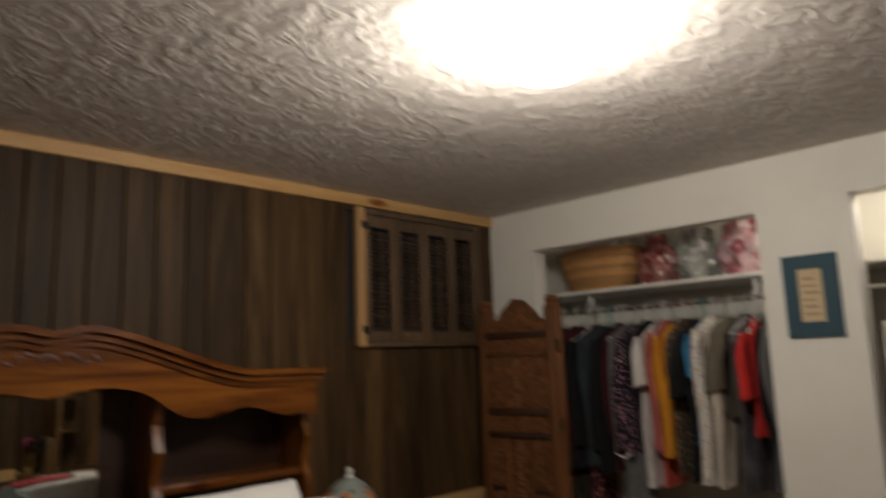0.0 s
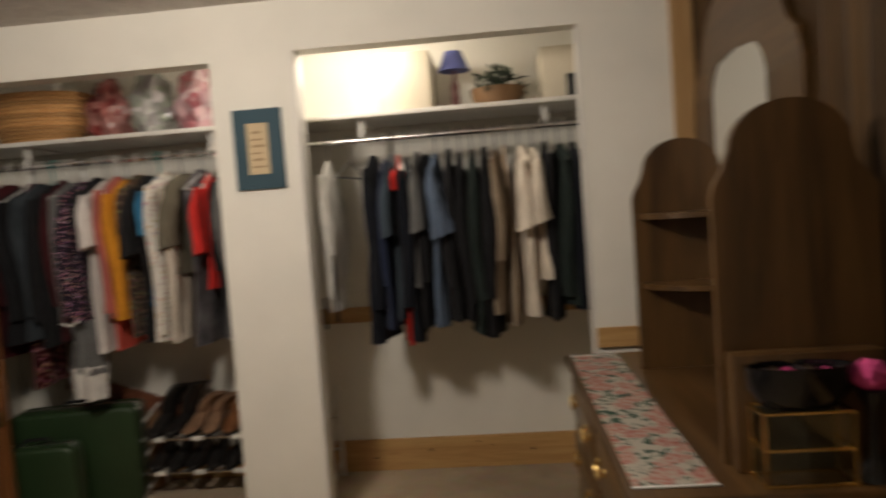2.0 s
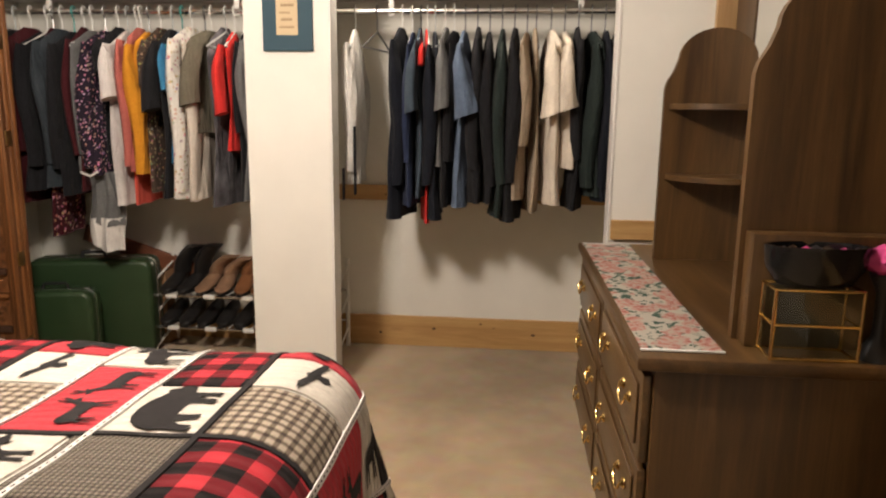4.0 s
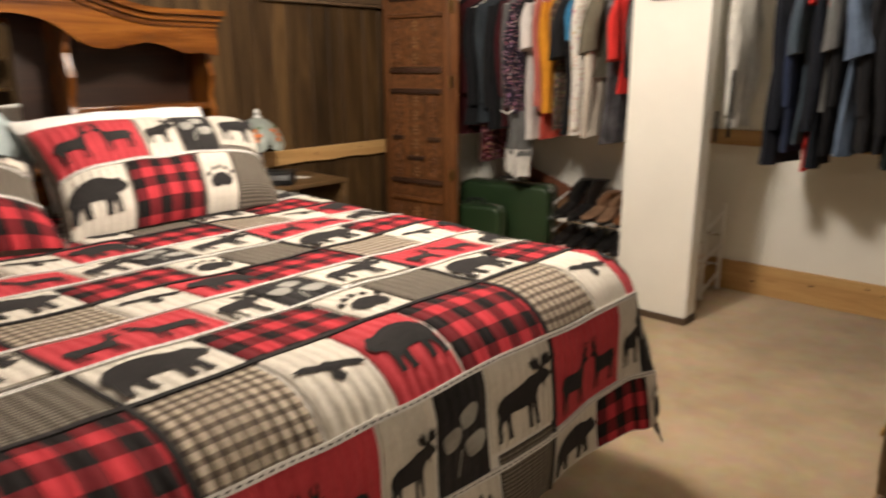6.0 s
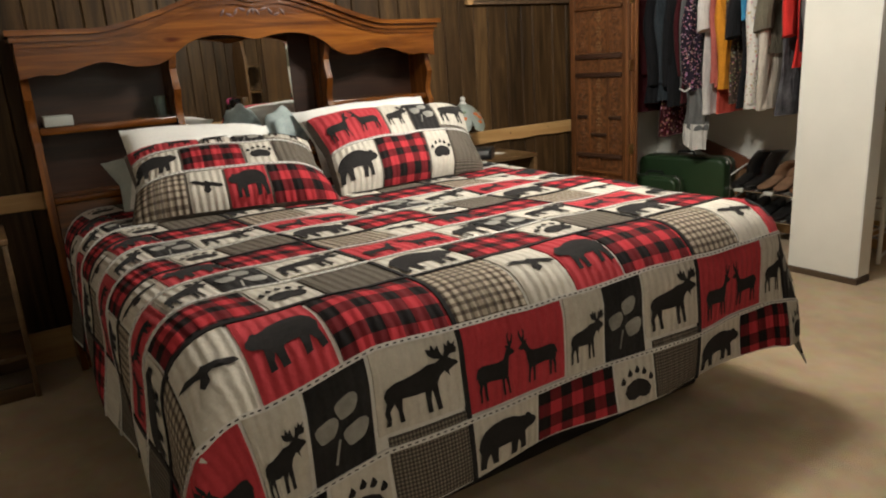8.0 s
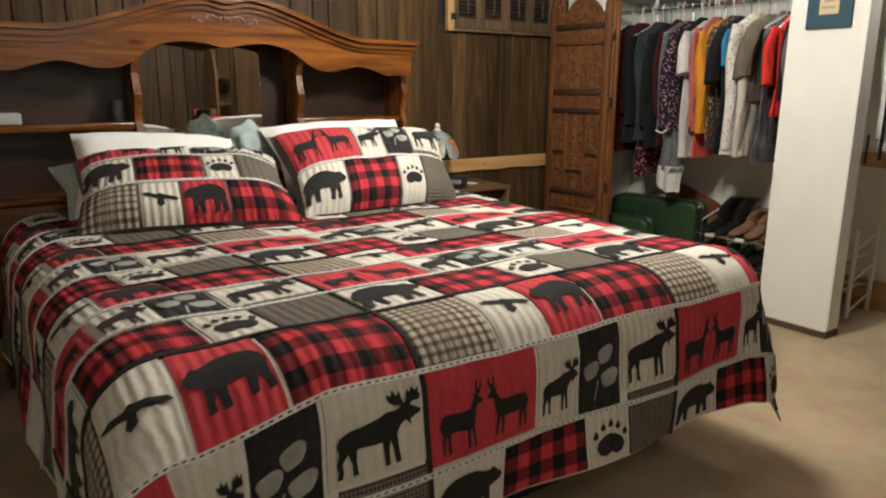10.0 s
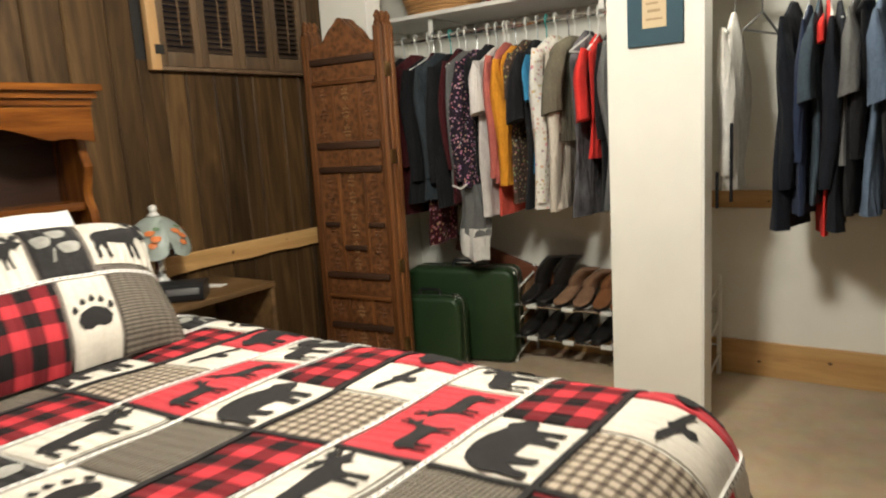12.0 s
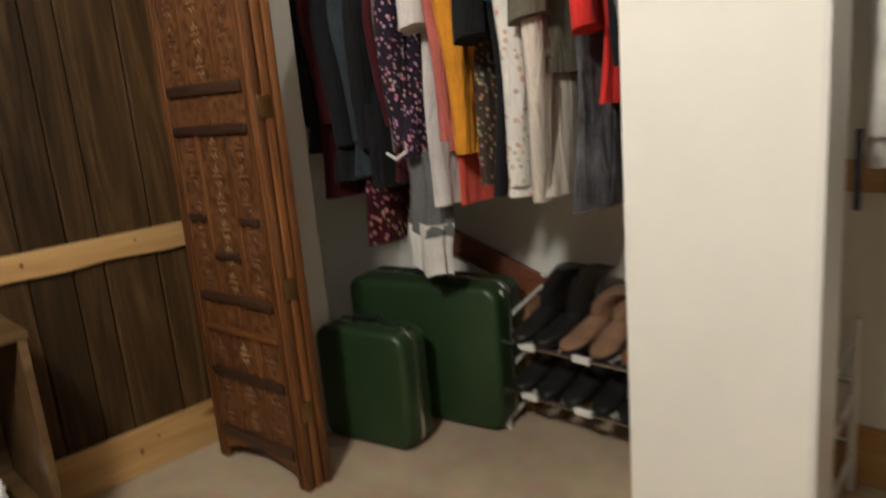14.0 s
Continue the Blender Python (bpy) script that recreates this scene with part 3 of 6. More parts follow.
def quilt_at(u, v):
    # the quilt lies a little askew on the bed
    top = max(0.0, 2.10 - v)
    v, u = v + 0.012 * (u - 0.285), u - 0.11 * top * min(1, max(0, (u + 0.6) / 0.6))
    a = u - BY1 if u > BY1 else u - BY0 if u < BY0 else 0.0
    b = v - BX1 if v > BX1 else 0.0
    x, y, z = min(v, BX1), min(max(u, BY0), BY1), ZB
    power = 3.5 if a > 0 else 3.0
    d = (abs(a) ** power + b ** power) ** (1 / power)
    dd = math.hypot(a, b)
    if dd > 1e-9:
        nx, ny = b / dd, a / dd
        corner = abs(2 * nx * ny)
        arc = RQ * math.pi / 2
        if d < arc:
            out, down = RQ * math.sin(d / RQ), RQ * (1 - math.cos(d / RQ))
        else:
            k = 0.06 + (0.22 if a > 0 else 0.26) * corner
            wave = 0.018 * math.sin(u * 9 + v * 7) * min(1, (d - arc) / 0.3)
            out, down = RQ + k * (d - arc) + wave, RQ + math.sqrt(1 - k * k) * (d - arc)
        out *= max(nx, -ny) ** -0.8 if a < 0 else 1.0
        x, y, z = x + nx * out, y + ny * out, z - down
    soft = noise.noise(Vector((u * 3.1, v * 3.1, 0.3))) * 0.012 + noise.noise(Vector((u * 9, v * 9, 2.3))) * 0.004
    sag = 0.055 * min(1, max(0, (0.08 - u) / 0.25)) * min(1, max(0, (v - 2.05) / 0.22))
    return Vector((x, y, max(z + soft - sag, 0.015)))


bed = thing("bed", (1.25, 0.665, 0), "king bed with low black base and thick white mattress", "bed")
part("base", box(0.29, 2.02, -0.20, 1.53, 0.0, 0.30, 0.01), DARK, bed, "black low bed base")
part("mattress", box(0.29, 2.22, -0.22, 1.57, 0.30, 0.685, 0.12), WHITEC, bed, "white mattress")

quilt = thing("quilt", (1.25, 0.665, ZB), "red, black and cream patchwork quilt with animal prints over the bed", "quilt")
sheet = Sheet(quilt_at)
part("backing", sheet.grid(QU0, QU1, QV0, QV1, 0.0, 0.0, 0.04), QBASE, quilt, "white quilted backing", 60)
ROWS = [(ROW_C, 0.40, 0.57)]
for h in (0.57, 1.08, 1.59):
    ROWS += [(ROW_A, h, h + 0.17), (ROW_B, h + 0.17, h + 0.34), (ROW_C, h + 0.34, h + 0.51)]
ROWS += [(ROW_A, 2.10, 2.322), (ROW_B, 2.322, 2.545), (ROW_C, 2.545, QV1)]
STARTS = [0.285 + BLOCK_W * k for k in (-2, -1, 0, 1, 2)]
patchwork(quilt, sheet, ROWS, STARTS, QU0, QU1)
for s in STARTS[1:]:
    if QU0 < s < QU1:
        part("binding", sheet.grid(s - 0.006, s + 0.006, QV0, QV1, 0.0075, 0, 0.03), BLACKC, quilt, "black seam binding", 60)
for v in (0.57, 1.08, 1.59, 2.10):
    part("binding", sheet.grid(QU0, QU1, v - 0.006, v + 0.006, 0.0075, 0, 0.03), BLACKC, quilt, "black seam binding", 60)
for v in (0.74, 0.91, 1.25, 1.42, 1.76, 1.93, 2.322, 2.545):
    part("braid", sheet.grid(QU0, QU1, v - 0.0055, v + 0.0055, 0.0085, 0, 0.03), STITCH, quilt, "white stitched braid", 60)


def pillow(name, corners, thick, stuff, label, printed=False, split=(0.30, 0.66)):
    """A stuffed case between four corners: bottom left, bottom right, top right, top left, as seen from the foot."""
    bl, br, tr, tl = (Vector(c) for c in corners)
    up = ((tl - bl) + (tr - br)).normalized()
    out = (br - bl).cross(up).normalized()
    w, h = ((br - bl).length + (tr - tl).length) / 2, ((tl - bl).length + (tr - br).length) / 2

    def face(side):
        def at(u, v):
            a, b = min(max(u / w, 0), 1), min(max(1 - v / h, 0), 1)
            p = (bl * (1 - a) + br * a) * (1 - b) + (tl * (1 - a) + tr * a) * b
            full = max(0, 1 - abs(2 * a - 1) ** 3.4) ** 0.55 * max(0, 1 - abs(2 * b - 1) ** 3.8) ** 0.55
            pinch = 0.03 * ((2 * a - 1) ** 2 * (1 - abs(2 * b - 1)) * math.copysign(1, a - .5))
            p = p - (br - bl).normalized() * pinch
            soft = noise.noise(Vector((u * 7 + bl.y * 5, v * 7, side))) * 0.012
            return p + out * side * (thick * (1 if not printed else 1.35 if side > 0 else 0.35) * full + soft * full)
        return at

    t = thing(name, tuple((bl + br) / 2), label, "pillow")
    bm = bmesh.new()
    n, m = 26, 16
    for side in (1, -1):
        f = face(side)
        g = [[bm.verts.new(f(w * i / n, h * j / m)) for j in range(m + 1)] for i in range(n + 1)]
        for i in range(n):
            for j in range(m):
                q = (g[i][j], g[i][j + 1], g[i + 1][j + 1], g[i + 1][j])
                bm.faces.new(q if side > 0 else q[::-1])
    bmesh.ops.remove_doubles(bm, verts=bm.verts, dist=0.0015)
    part("case", bm, stuff, t, "", 80)
    if printed:
        sh = Sheet(face(1))
        sc = (w - 0.02) / BLOCK_W
        edges = [0.012] + [h * f for f in split] + [h - 0.0015]
        rows = [(kind, a, b) for kind, a, b in zip((ROW_B, ROW_C, ROW_A), edges, edges[1:])]
        patchwork(t, sh, rows, [0.01], 0.0, w, sc)
        for v in edges[1:-1]:
            part("braid", sh.grid(0.02, w - 0.02, v - 0.0055, v + 0.0055, 0.008, 0, 0.02), STITCH, t, "white stitched braid", 60)
    return t


pillow("pillow_sham", [(1.01, 0.62, 0.708), (0.97, 1.38, 0.708), (0.62, 1.50, 0.985), (0.60, 0.67, 1.0)], 0.085, SHAMBACK, "patchwork pillow sham with animal prints leaning on white pillow", True, (0.56,))
pillow("pillow_sham", [(0.89, -0.13, 0.715), (1.08, 0.61, 0.715), (0.68, 0.66, 0.915), (0.55, -0.06, 0.935)], 0.085, SHAMBACK, "patchwork pillow sham with animal prints slumped on the bed", True)
pillow("pillow", [(0.72, 0.70, 0.76), (0.70, 1.42, 0.76), (0.42, 1.40, 1.05), (0.42, 0.70, 1.03)], 0.07, WHITEC, "plump white pillow leaning behind the sham")
pillow("pillow", [(0.74, -0.10, 0.76), (0.78, 0.58, 0.76), (0.46, 0.56, 0.99), (0.42, -0.04, 1.03)], 0.07, WHITEC, "plump white pillow leaning behind the sham")
pillow("pillow", [(0.60, -0.10, 0.73), (0.66, 0.50, 0.73), (0.36, 0.50, 0.90), (0.34, -0.12, 0.90)], 0.06, cloth("grey_green_case", (0.42, 0.46, 0.44), 0.08), "pale grey pillow at the back of the bed")

# the headboard with its shelves and mirror
HY0, HY1, HC = -0.335, 1.605, 0.635


def crown_top(y):
    d = abs(y - HC) / ((HY1 - HY0) / 2)
    rise = 0.165 * max(0, math.cos(min(1, d / 0.72) * math.pi) * 0.5 + 0.5) ** 0.85
    return 1.435 + rise - 0.028 * math.exp(-(d / 0.075) ** 2)


def crown_low(y):
    d = abs(y - HC) / ((HY1 - HY0) / 2)
    z = 1.385 - 0.016 * math.exp(-(d / 0.06) ** 2) + 0.008 * math.exp(-((d - 0.18) / 0.08) ** 2)
    z -= 0.115 * (1 / (1 + math.exp(-(d - 0.37) * 26)))
    z += 0.032 * math.exp(-((d - 0.68) / 0.10) ** 2) - 0.012 * math.exp(-((d - 0.86) / 0.05) ** 2)
    return z - 0.02 * max(0, d - 0.9) / 0.1


def ribbon(y0, y1, n, low, top, x0, x1, bev=0.004):
    """A board in the plane of the headboard between two curves."""
    outline = [(y0 + (y1 - y0) * k / n, low(y0 + (y1 - y0) * k / n)) for k in range(n + 1)]
    outline += [(y1 - (y1 - y0) * k / n, top(y1 - (y1 - y0) * k / n)) for k in range(n + 1)]
    return prism(outline, x1 - x0, Matrix(((0, 0, 1, x0), (1, 0, 0, 0), (0, 1, 0, 0), (0, 0, 0, 1))))


# pine of the back panel, with the shade of the shelf recesses in its colour
HBSHADE = wood("shaded_pine_back", (0.012, 0.0036, 0.0012), (0.027, 0.0085, 0.0025), (0.048, 0.0165, 0.0048), "Y", 0.4)
headboard = thing("headboard", (0.15, HC, 0), "honey pine bookcase headboard with scalloped crown, shelves and mirror", "headboard")
part("crown", ribbon(HY0, HY1, 72, crown_low, lambda y: crown_top(y) - 0.03, 0.235, 0.262), HBWOOD, headboard)
for k, (lo, hi, x1) in enumerate(((-0.066, -0.045, 0.272), (-0.045, -0.022, 0.285), (-0.022, 0.0, 0.305))):
    part("moulding", ribbon(HY0 - 0.012 * k, HY1 + 0.012 * k, 72, lambda y: crown_top(y) + lo, lambda y: crown_top(y) + hi - 0.001, 0.05 if k else 0.2, x1), HBWOOD, headboard)
part("back_panel", box(0.022, 0.04, HY0 + 0.02, HY1 - 0.02, 0.0, 1.40), HBSHADE, headboard)
for y0, y1 in ((HY0 + 0.001, HY0 + 0.031), (HY1 - 0.031, HY1 - 0.001), (0.245, 0.275), (0.985, 1.015)):
    prof = [(0.042, 0.0), (0.232, 0.0), (0.232, 0.98), (0.225, 1.02), (0.205, 1.05), (0.20, 1.09), (0.215, 1.13), (0.228, 1.17), (0.21, 1.21), (0.20, 1.26), (0.232, 1.32), (0.232, 1.40), (0.042, 1.40)]
    part("upright", prism(prof, y1 - y0, Matrix(((1, 0, 0, 0), (0, 0, -1, y1), (0, 1, 0, 0), (0, 0, 0, 1)))), HBZ, headboard)
for y0, y1 in ((HY0 + 0.033, 0.243), (1.017, HY1 - 0.033)):
    part("shelf", box(0.042, 0.205, y0, y1, 1.025, 1.055, 0.005), HBWOOD, headboard)
    part("shelf", box(0.042, 0.215, y0, y1, 0.74, 0.765, 0.005), HBWOOD, headboard)
    part("front_panel", box(0.205, 0.225, y0, y1, 0.0, 0.738, 0.004), HBWOOD, headboard)
part("shelf", box(0.042, 0.225, 0.277, 0.983, 0.80, 0.825, 0.005), HBWOOD, headboard)
part("front_panel", box(0.205, 0.228, 0.277, 0.983, 0.0, 0.798, 0.004), HBWOOD, headboard)
part("mirror", box(0.042, 0.05, 0.30, 0.865, 0.83, 1.385), MIRROR, headboard, "mirror glass with bevelled edge")
# carved spray in the middle of the crown, its shadow put into darker wood
CARVE = wood("carving_shadow_tone", (0.07, 0.02, 0.008), (0.10, 0.03, 0.01), (0.13, 0.045, 0.014), "Y", 0.4, 1.0)
for sgn in (-1, 1):
    for k in range(5):
        t0 = k / 4.6
        y, z = HC + sgn * (0.02 + 0.14 * t0), crown_top(HC) - 0.085 + 0.012 * math.sin(t0 * 7)
        leaf = lathe([(0.0, -0.020), (0.006, -0.008), (0.007, 0.004), (0.0, 0.022)], 8,
                     Matrix.Translation((0.2625, y, z)) @ Matrix.Rotation(sgn * (0.6 + 1.3 * (k % 2)), 4, "X") @ Matrix.Diagonal((0.45, 1, 1, 1)))
        part("carving", leaf, CARVE, headboard)
part("carving", lathe([(0.0, -0.016), (0.010, 0.0), (0.0, 0.016)], 10, Matrix.Translation((0.2625, HC, crown_top(HC) - 0.08)) @ Matrix.Diagonal((0.45, 1, 1, 1))), CARVE, headboard)

# ---- the closet ----
ROD_Y, ROD_Z = 3.36, 1.69
SHELF_Z = 1.785
SHELF_Y = 3.29
for x0, x1 in ((0.002, C1[1] + 0.17), (C1[1] + 0.172, 3.198)):
    shelf = thing("closet_shelf", ((x0 + x1) / 2, SHELF_Y, SHELF_Z), "white painted closet shelf on the walls", "shelf", "closet shelves")
    part("board", box(x0, x1, SHELF_Y + 0.007, YB - 0.001, SHELF_Z, SHELF_Z + 0.019, 0.002), TRIMWHITE, shelf)
    part("front_edge", box(x0, x1, SHELF_Y, SHELF_Y + 0.0065, SHELF_Z - 0.001, SHELF_Z + 0.020, 0.002), TRIMWHITE, shelf)
    rod = thing("closet_rod", ((x0 + x1) / 2, ROD_Y, ROD_Z), "white metal closet rod full of hangers", "clothes rod", "closet rods")
    part("rod", tube((x0, ROD_Y, ROD_Z), (x1, ROD_Y, ROD_Z), 0.013, seg=14), CHROME, rod)
    for fx in (0.25, 0.8):
        x = x0 + (x1 - x0) * fx
        bm = box(x - 0.012, x + 0.012, ROD_Y - 0.004, ROD_Y + 0.006, ROD_Z - 0.02, SHELF_Z - 0.001, 0.001)
        add_box(bm, x - 0.012, x + 0.012, ROD_Y, YB - 0.002, SHELF_Z - 0.008, SHELF_Z - 0.001)
        part("bracket", bm, WHITEPL, rod)
# casing strips round the openings
setting("trim_closet_end", box(C1[0] + 0.001, C1[0] + 0.012, YC - 0.004, YC + 0.104, 0, HEAD - 0.002, 0.002), TRIMWHITE, "white painted closet jamb")
setting("trim_closet_east", box(C2[1] - 0.012, C2[1] - 0.001, YC - 0.004, YC + 0.104, 0, HEAD + 0.018, 0.002), TRIMWHITE, "white painted closet jamb")
setting("trim_closet_west", box(C2[0] + 0.001, C2[0] + 0.012, YC - 0.004, YC + 0.104, 0.04, HEAD + 0.018, 0.002), TRIMWHITE, "white painted closet jamb")
setting("trim_pillar", box(C1[1] - 0.012, C2[0] + 0.014, YC - 0.013, YC + 0.112, 0.0, 0.032, 0.003), wood("dark_stained_strip", (0.05, 0.03, 0.02), (0.10, 0.06, 0.035), (0.14, 0.09, 0.05), "X", 0.6), "dark strip round the foot of the pillar wall")


def loft(rings, cap=True):
    bm = bmesh.new()
    vs = [[bm.verts.new(p) for p in r] for r in rings]
    n = len(vs[0])
    for p, q in zip(vs, vs[1:]):
        for k in range(n):
            bm.faces.new((p[k], p[(k + 1) % n], q[(k + 1) % n], q[k]))
    if cap:
        bm.faces.new(vs[0][::-1]), bm.faces.new(vs[-1])
    bmesh.ops.recalc_face_normals(bm, faces=bm.faces)
    return bm


def hanger(x, color, tilt):
    h = thing("clothes_hanger", (x, ROD_Y, ROD_Z), "plastic clothes hanger hooked on the closet rod", "hanger", "closet hangers")
    bm = bmesh.new()
    pts = [(x, ROD_Y + 0.017 * math.cos(a), ROD_Z + 0.005 + 0.019 * math.sin(a)) for a in [radians(-10 + 22 * k) for k in range(10)]]
    pts += [(x, ROD_Y - 0.012, ROD_Z - 0.02), (x, ROD_Y, ROD_Z - 0.035), (x, ROD_Y, ROD_Z - 0.095)]
    for a, b in zip(pts, pts[1:]):
        add_tube(bm, a, b, 0.0036, seg=6)
    part("hook", bm, color, h)
    bm = bmesh.new()
    for sgn in (-1, 1):
        add_tube(bm, (x, ROD_Y, ROD_Z - 0.092), (x + tilt * 0.87 * sgn, ROD_Y + sgn * 0.165, ROD_Z - 0.17), 0.005, seg=6)
    add_tube(bm, (x - tilt * 0.87, ROD_Y - 0.165, ROD_Z - 0.17), (x + tilt * 0.87, ROD_Y + 0.165, ROD_Z - 0.17), 0.0045, seg=6)
    part("bar", bm, color, h)
    return h


HANG = [WHITEPL, paint("pale_grey_plastic", (0.45, 0.47, 0.46), 0.4), WHITEPL, WHITEPL, paint("steel_wire", (0.3, 0.3, 0.3), 0.35, metal=1.0)]
TEALPL = paint("teal_plastic", (0.04, 0.30, 0.28), 0.4)


def garment(x, stuff, hem, label, kind="shirt", sleeve=0.45, thick=0.045, depth=0.21, sleeve_stuff=None, seed=0, hook=None, top=1.605):
    """A garment on a hanger, edge on to the room: body, two sleeves, folds that deepen towards the hem."""
    rnd = random.Random(seed * 7 + 3)
    ph, yaw = rnd.uniform(0, 6.28), rnd.uniform(-0.18, 0.18)
    tilt = math.tan(yaw) * 0.19
    hanger(x, hook or (TEALPL if seed % 11 == 6 else HANG[seed % 5]), tilt)
    g = thing(kind, (x, ROD_Y, top), label, "clothes", "hanging clothes")
    top_z = top

    def ring(cx, cy, z, ry, rx, n=28, k=0.0, wob=0.0):
        out = []
        for i in range(n):
            a = 2 * math.pi * i / n
            fold = 1 + k * math.sin(5 * a + ph + z * 6) + 0.5 * k * math.sin(9 * a - z * 11)
            dy, dx = ry * math.cos(a), rx * math.sin(a) * fold
            out.append((cx + dx + yaw * dy + wob * math.sin(z * 8 + ph), cy + dy, z))
        return out

    rings = []
    length = top_z - hem
    for i in range(15):
        f = i / 14
        z = top_z - length * f
        if f < 0.1:
            ry, rx = depth * (0.22 + 0.78 * f / 0.1), thick * (0.28 + 0.37 * f / 0.1)
        else:
            ry, rx = depth * (1 - 0.10 * math.sin(f * 3) + 0.03 * math.sin(f * 9 + ph)), thick * (0.62 + 0.45 * f)
        sag = 0.02 * min(1, f / 0.1) * (1 - f) ** 2
        rings.append([(px, py, pz - sag * abs((py - ROD_Y) / depth) ** 1.5) for px, py, pz in ring(x, ROD_Y, z, ry, rx, k=0.10 + 0.35 * f, wob=0.006)])
    part("body", loft(rings), stuff, g, "", 70)
    if sleeve:
        for sgn in (-1, 1):
            rs = []
            m = 11
            swing = rnd.uniform(-0.014, 0.014) + (0.006 if sleeve <= 0.3 else 0)
            for i in range(m):
                f = i / (m - 1)
                z = top_z - 0.068 - sleeve * f
                y = ROD_Y + sgn * (depth * 0.80 + 0.055 * math.sin(min(1, f * 2.2) * 1.5) - 0.05 * f * (sleeve > 0.3))
                r = thick * (1.05 - 0.25 * f) if sleeve > 0.3 else thick * (0.85 + 0.35 * f)
                fl = 0.06 if sleeve <= 0.3 else 0.05
                rs.append([(px + 0.010 * math.sin(z * 9 + ph) + swing * f, py, pz + (0.35 * (px - x) if sleeve <= 0.3 else 0.0) * f) for px, py, pz in ring(x, y, z, fl * (1 - 0.3 * f * (sleeve > 0.3)), r * (0.28 + 0.67 * min(1, f * 3.2)), 14, k=0.20)])
            part("sleeve", loft(rs), sleeve_stuff or stuff, g, "", 70)
    return g


def dye(name, c, **k):
    return cloth(name, c, folds=True, **k)


SLATE = dye("slate_denim", (0.034, 0.042, 0.05))
BLACKG = dye("black_jersey", (0.013, 0.013, 0.015))
MAROON = dye("maroon_knit", (0.055, 0.011, 0.014))
GREYG = dye("grey_jersey", (0.13, 0.13, 0.13))
DOTS = dye("navy_with_pink_spots", (0.022, 0.015, 0.026), second=(0.50, 0.27, 0.33), cells=66)
PALE = dye("pale_grey_cotton", (0.55, 0.52, 0.50))
BLOUSE = dye("off_white_cotton", (0.68, 0.66, 0.62))
ROSE = dye("rose_cotton", (0.42, 0.12, 0.10))
CORAL = dye("coral_cotton", (0.65, 0.10, 0.07))
MUSTARD = dye("mustard_knit", (0.58, 0.24, 0.022))
BROWNF = dye("brown_print", (0.06, 0.04, 0.03), second=(0.30, 0.22, 0.15), cells=60)
SKY = dye("sky_blue_cotton", (0.05, 0.22, 0.40))
FLORAL = dye("white_floral_fleece", (0.66, 0.63, 0.58), second=(0.50, 0.36, 0.30), cells=48)
BEIGE = dye("beige_knit", (0.55, 0.49, 0.42))
OLIVE = dye("olive_cotton", (0.13, 0.115, 0.085))
TIEDYE = dye("grey_tie_dye", (0.11, 0.105, 0.115), spread=0.6)
REDG = dye("bright_red_cotton", (0.62, 0.035, 0.03))
NAVY = dye("navy_cotton", (0.010, 0.0115, 0.017))
BLUE = dye("blue_cotton", (0.024, 0.033, 0.068))
TEAL = dye("dusty_teal_cotton", (0.045, 0.062, 0.082))
DENIM = dye("light_denim", (0.10, 0.135, 0.20))
KHAKI = dye("khaki_cotton", (0.33, 0.26, 0.19))
CREAMG = dye("cream_linen", (0.62, 0.55, 0.46))
DKGREEN = dye("black_green_wool", (0.02, 0.028, 0.026))
REDPRINT = dye("dark_red_flowers", (0.05, 0.008, 0.012), second=(0.42, 0.22, 0.20), cells=44)
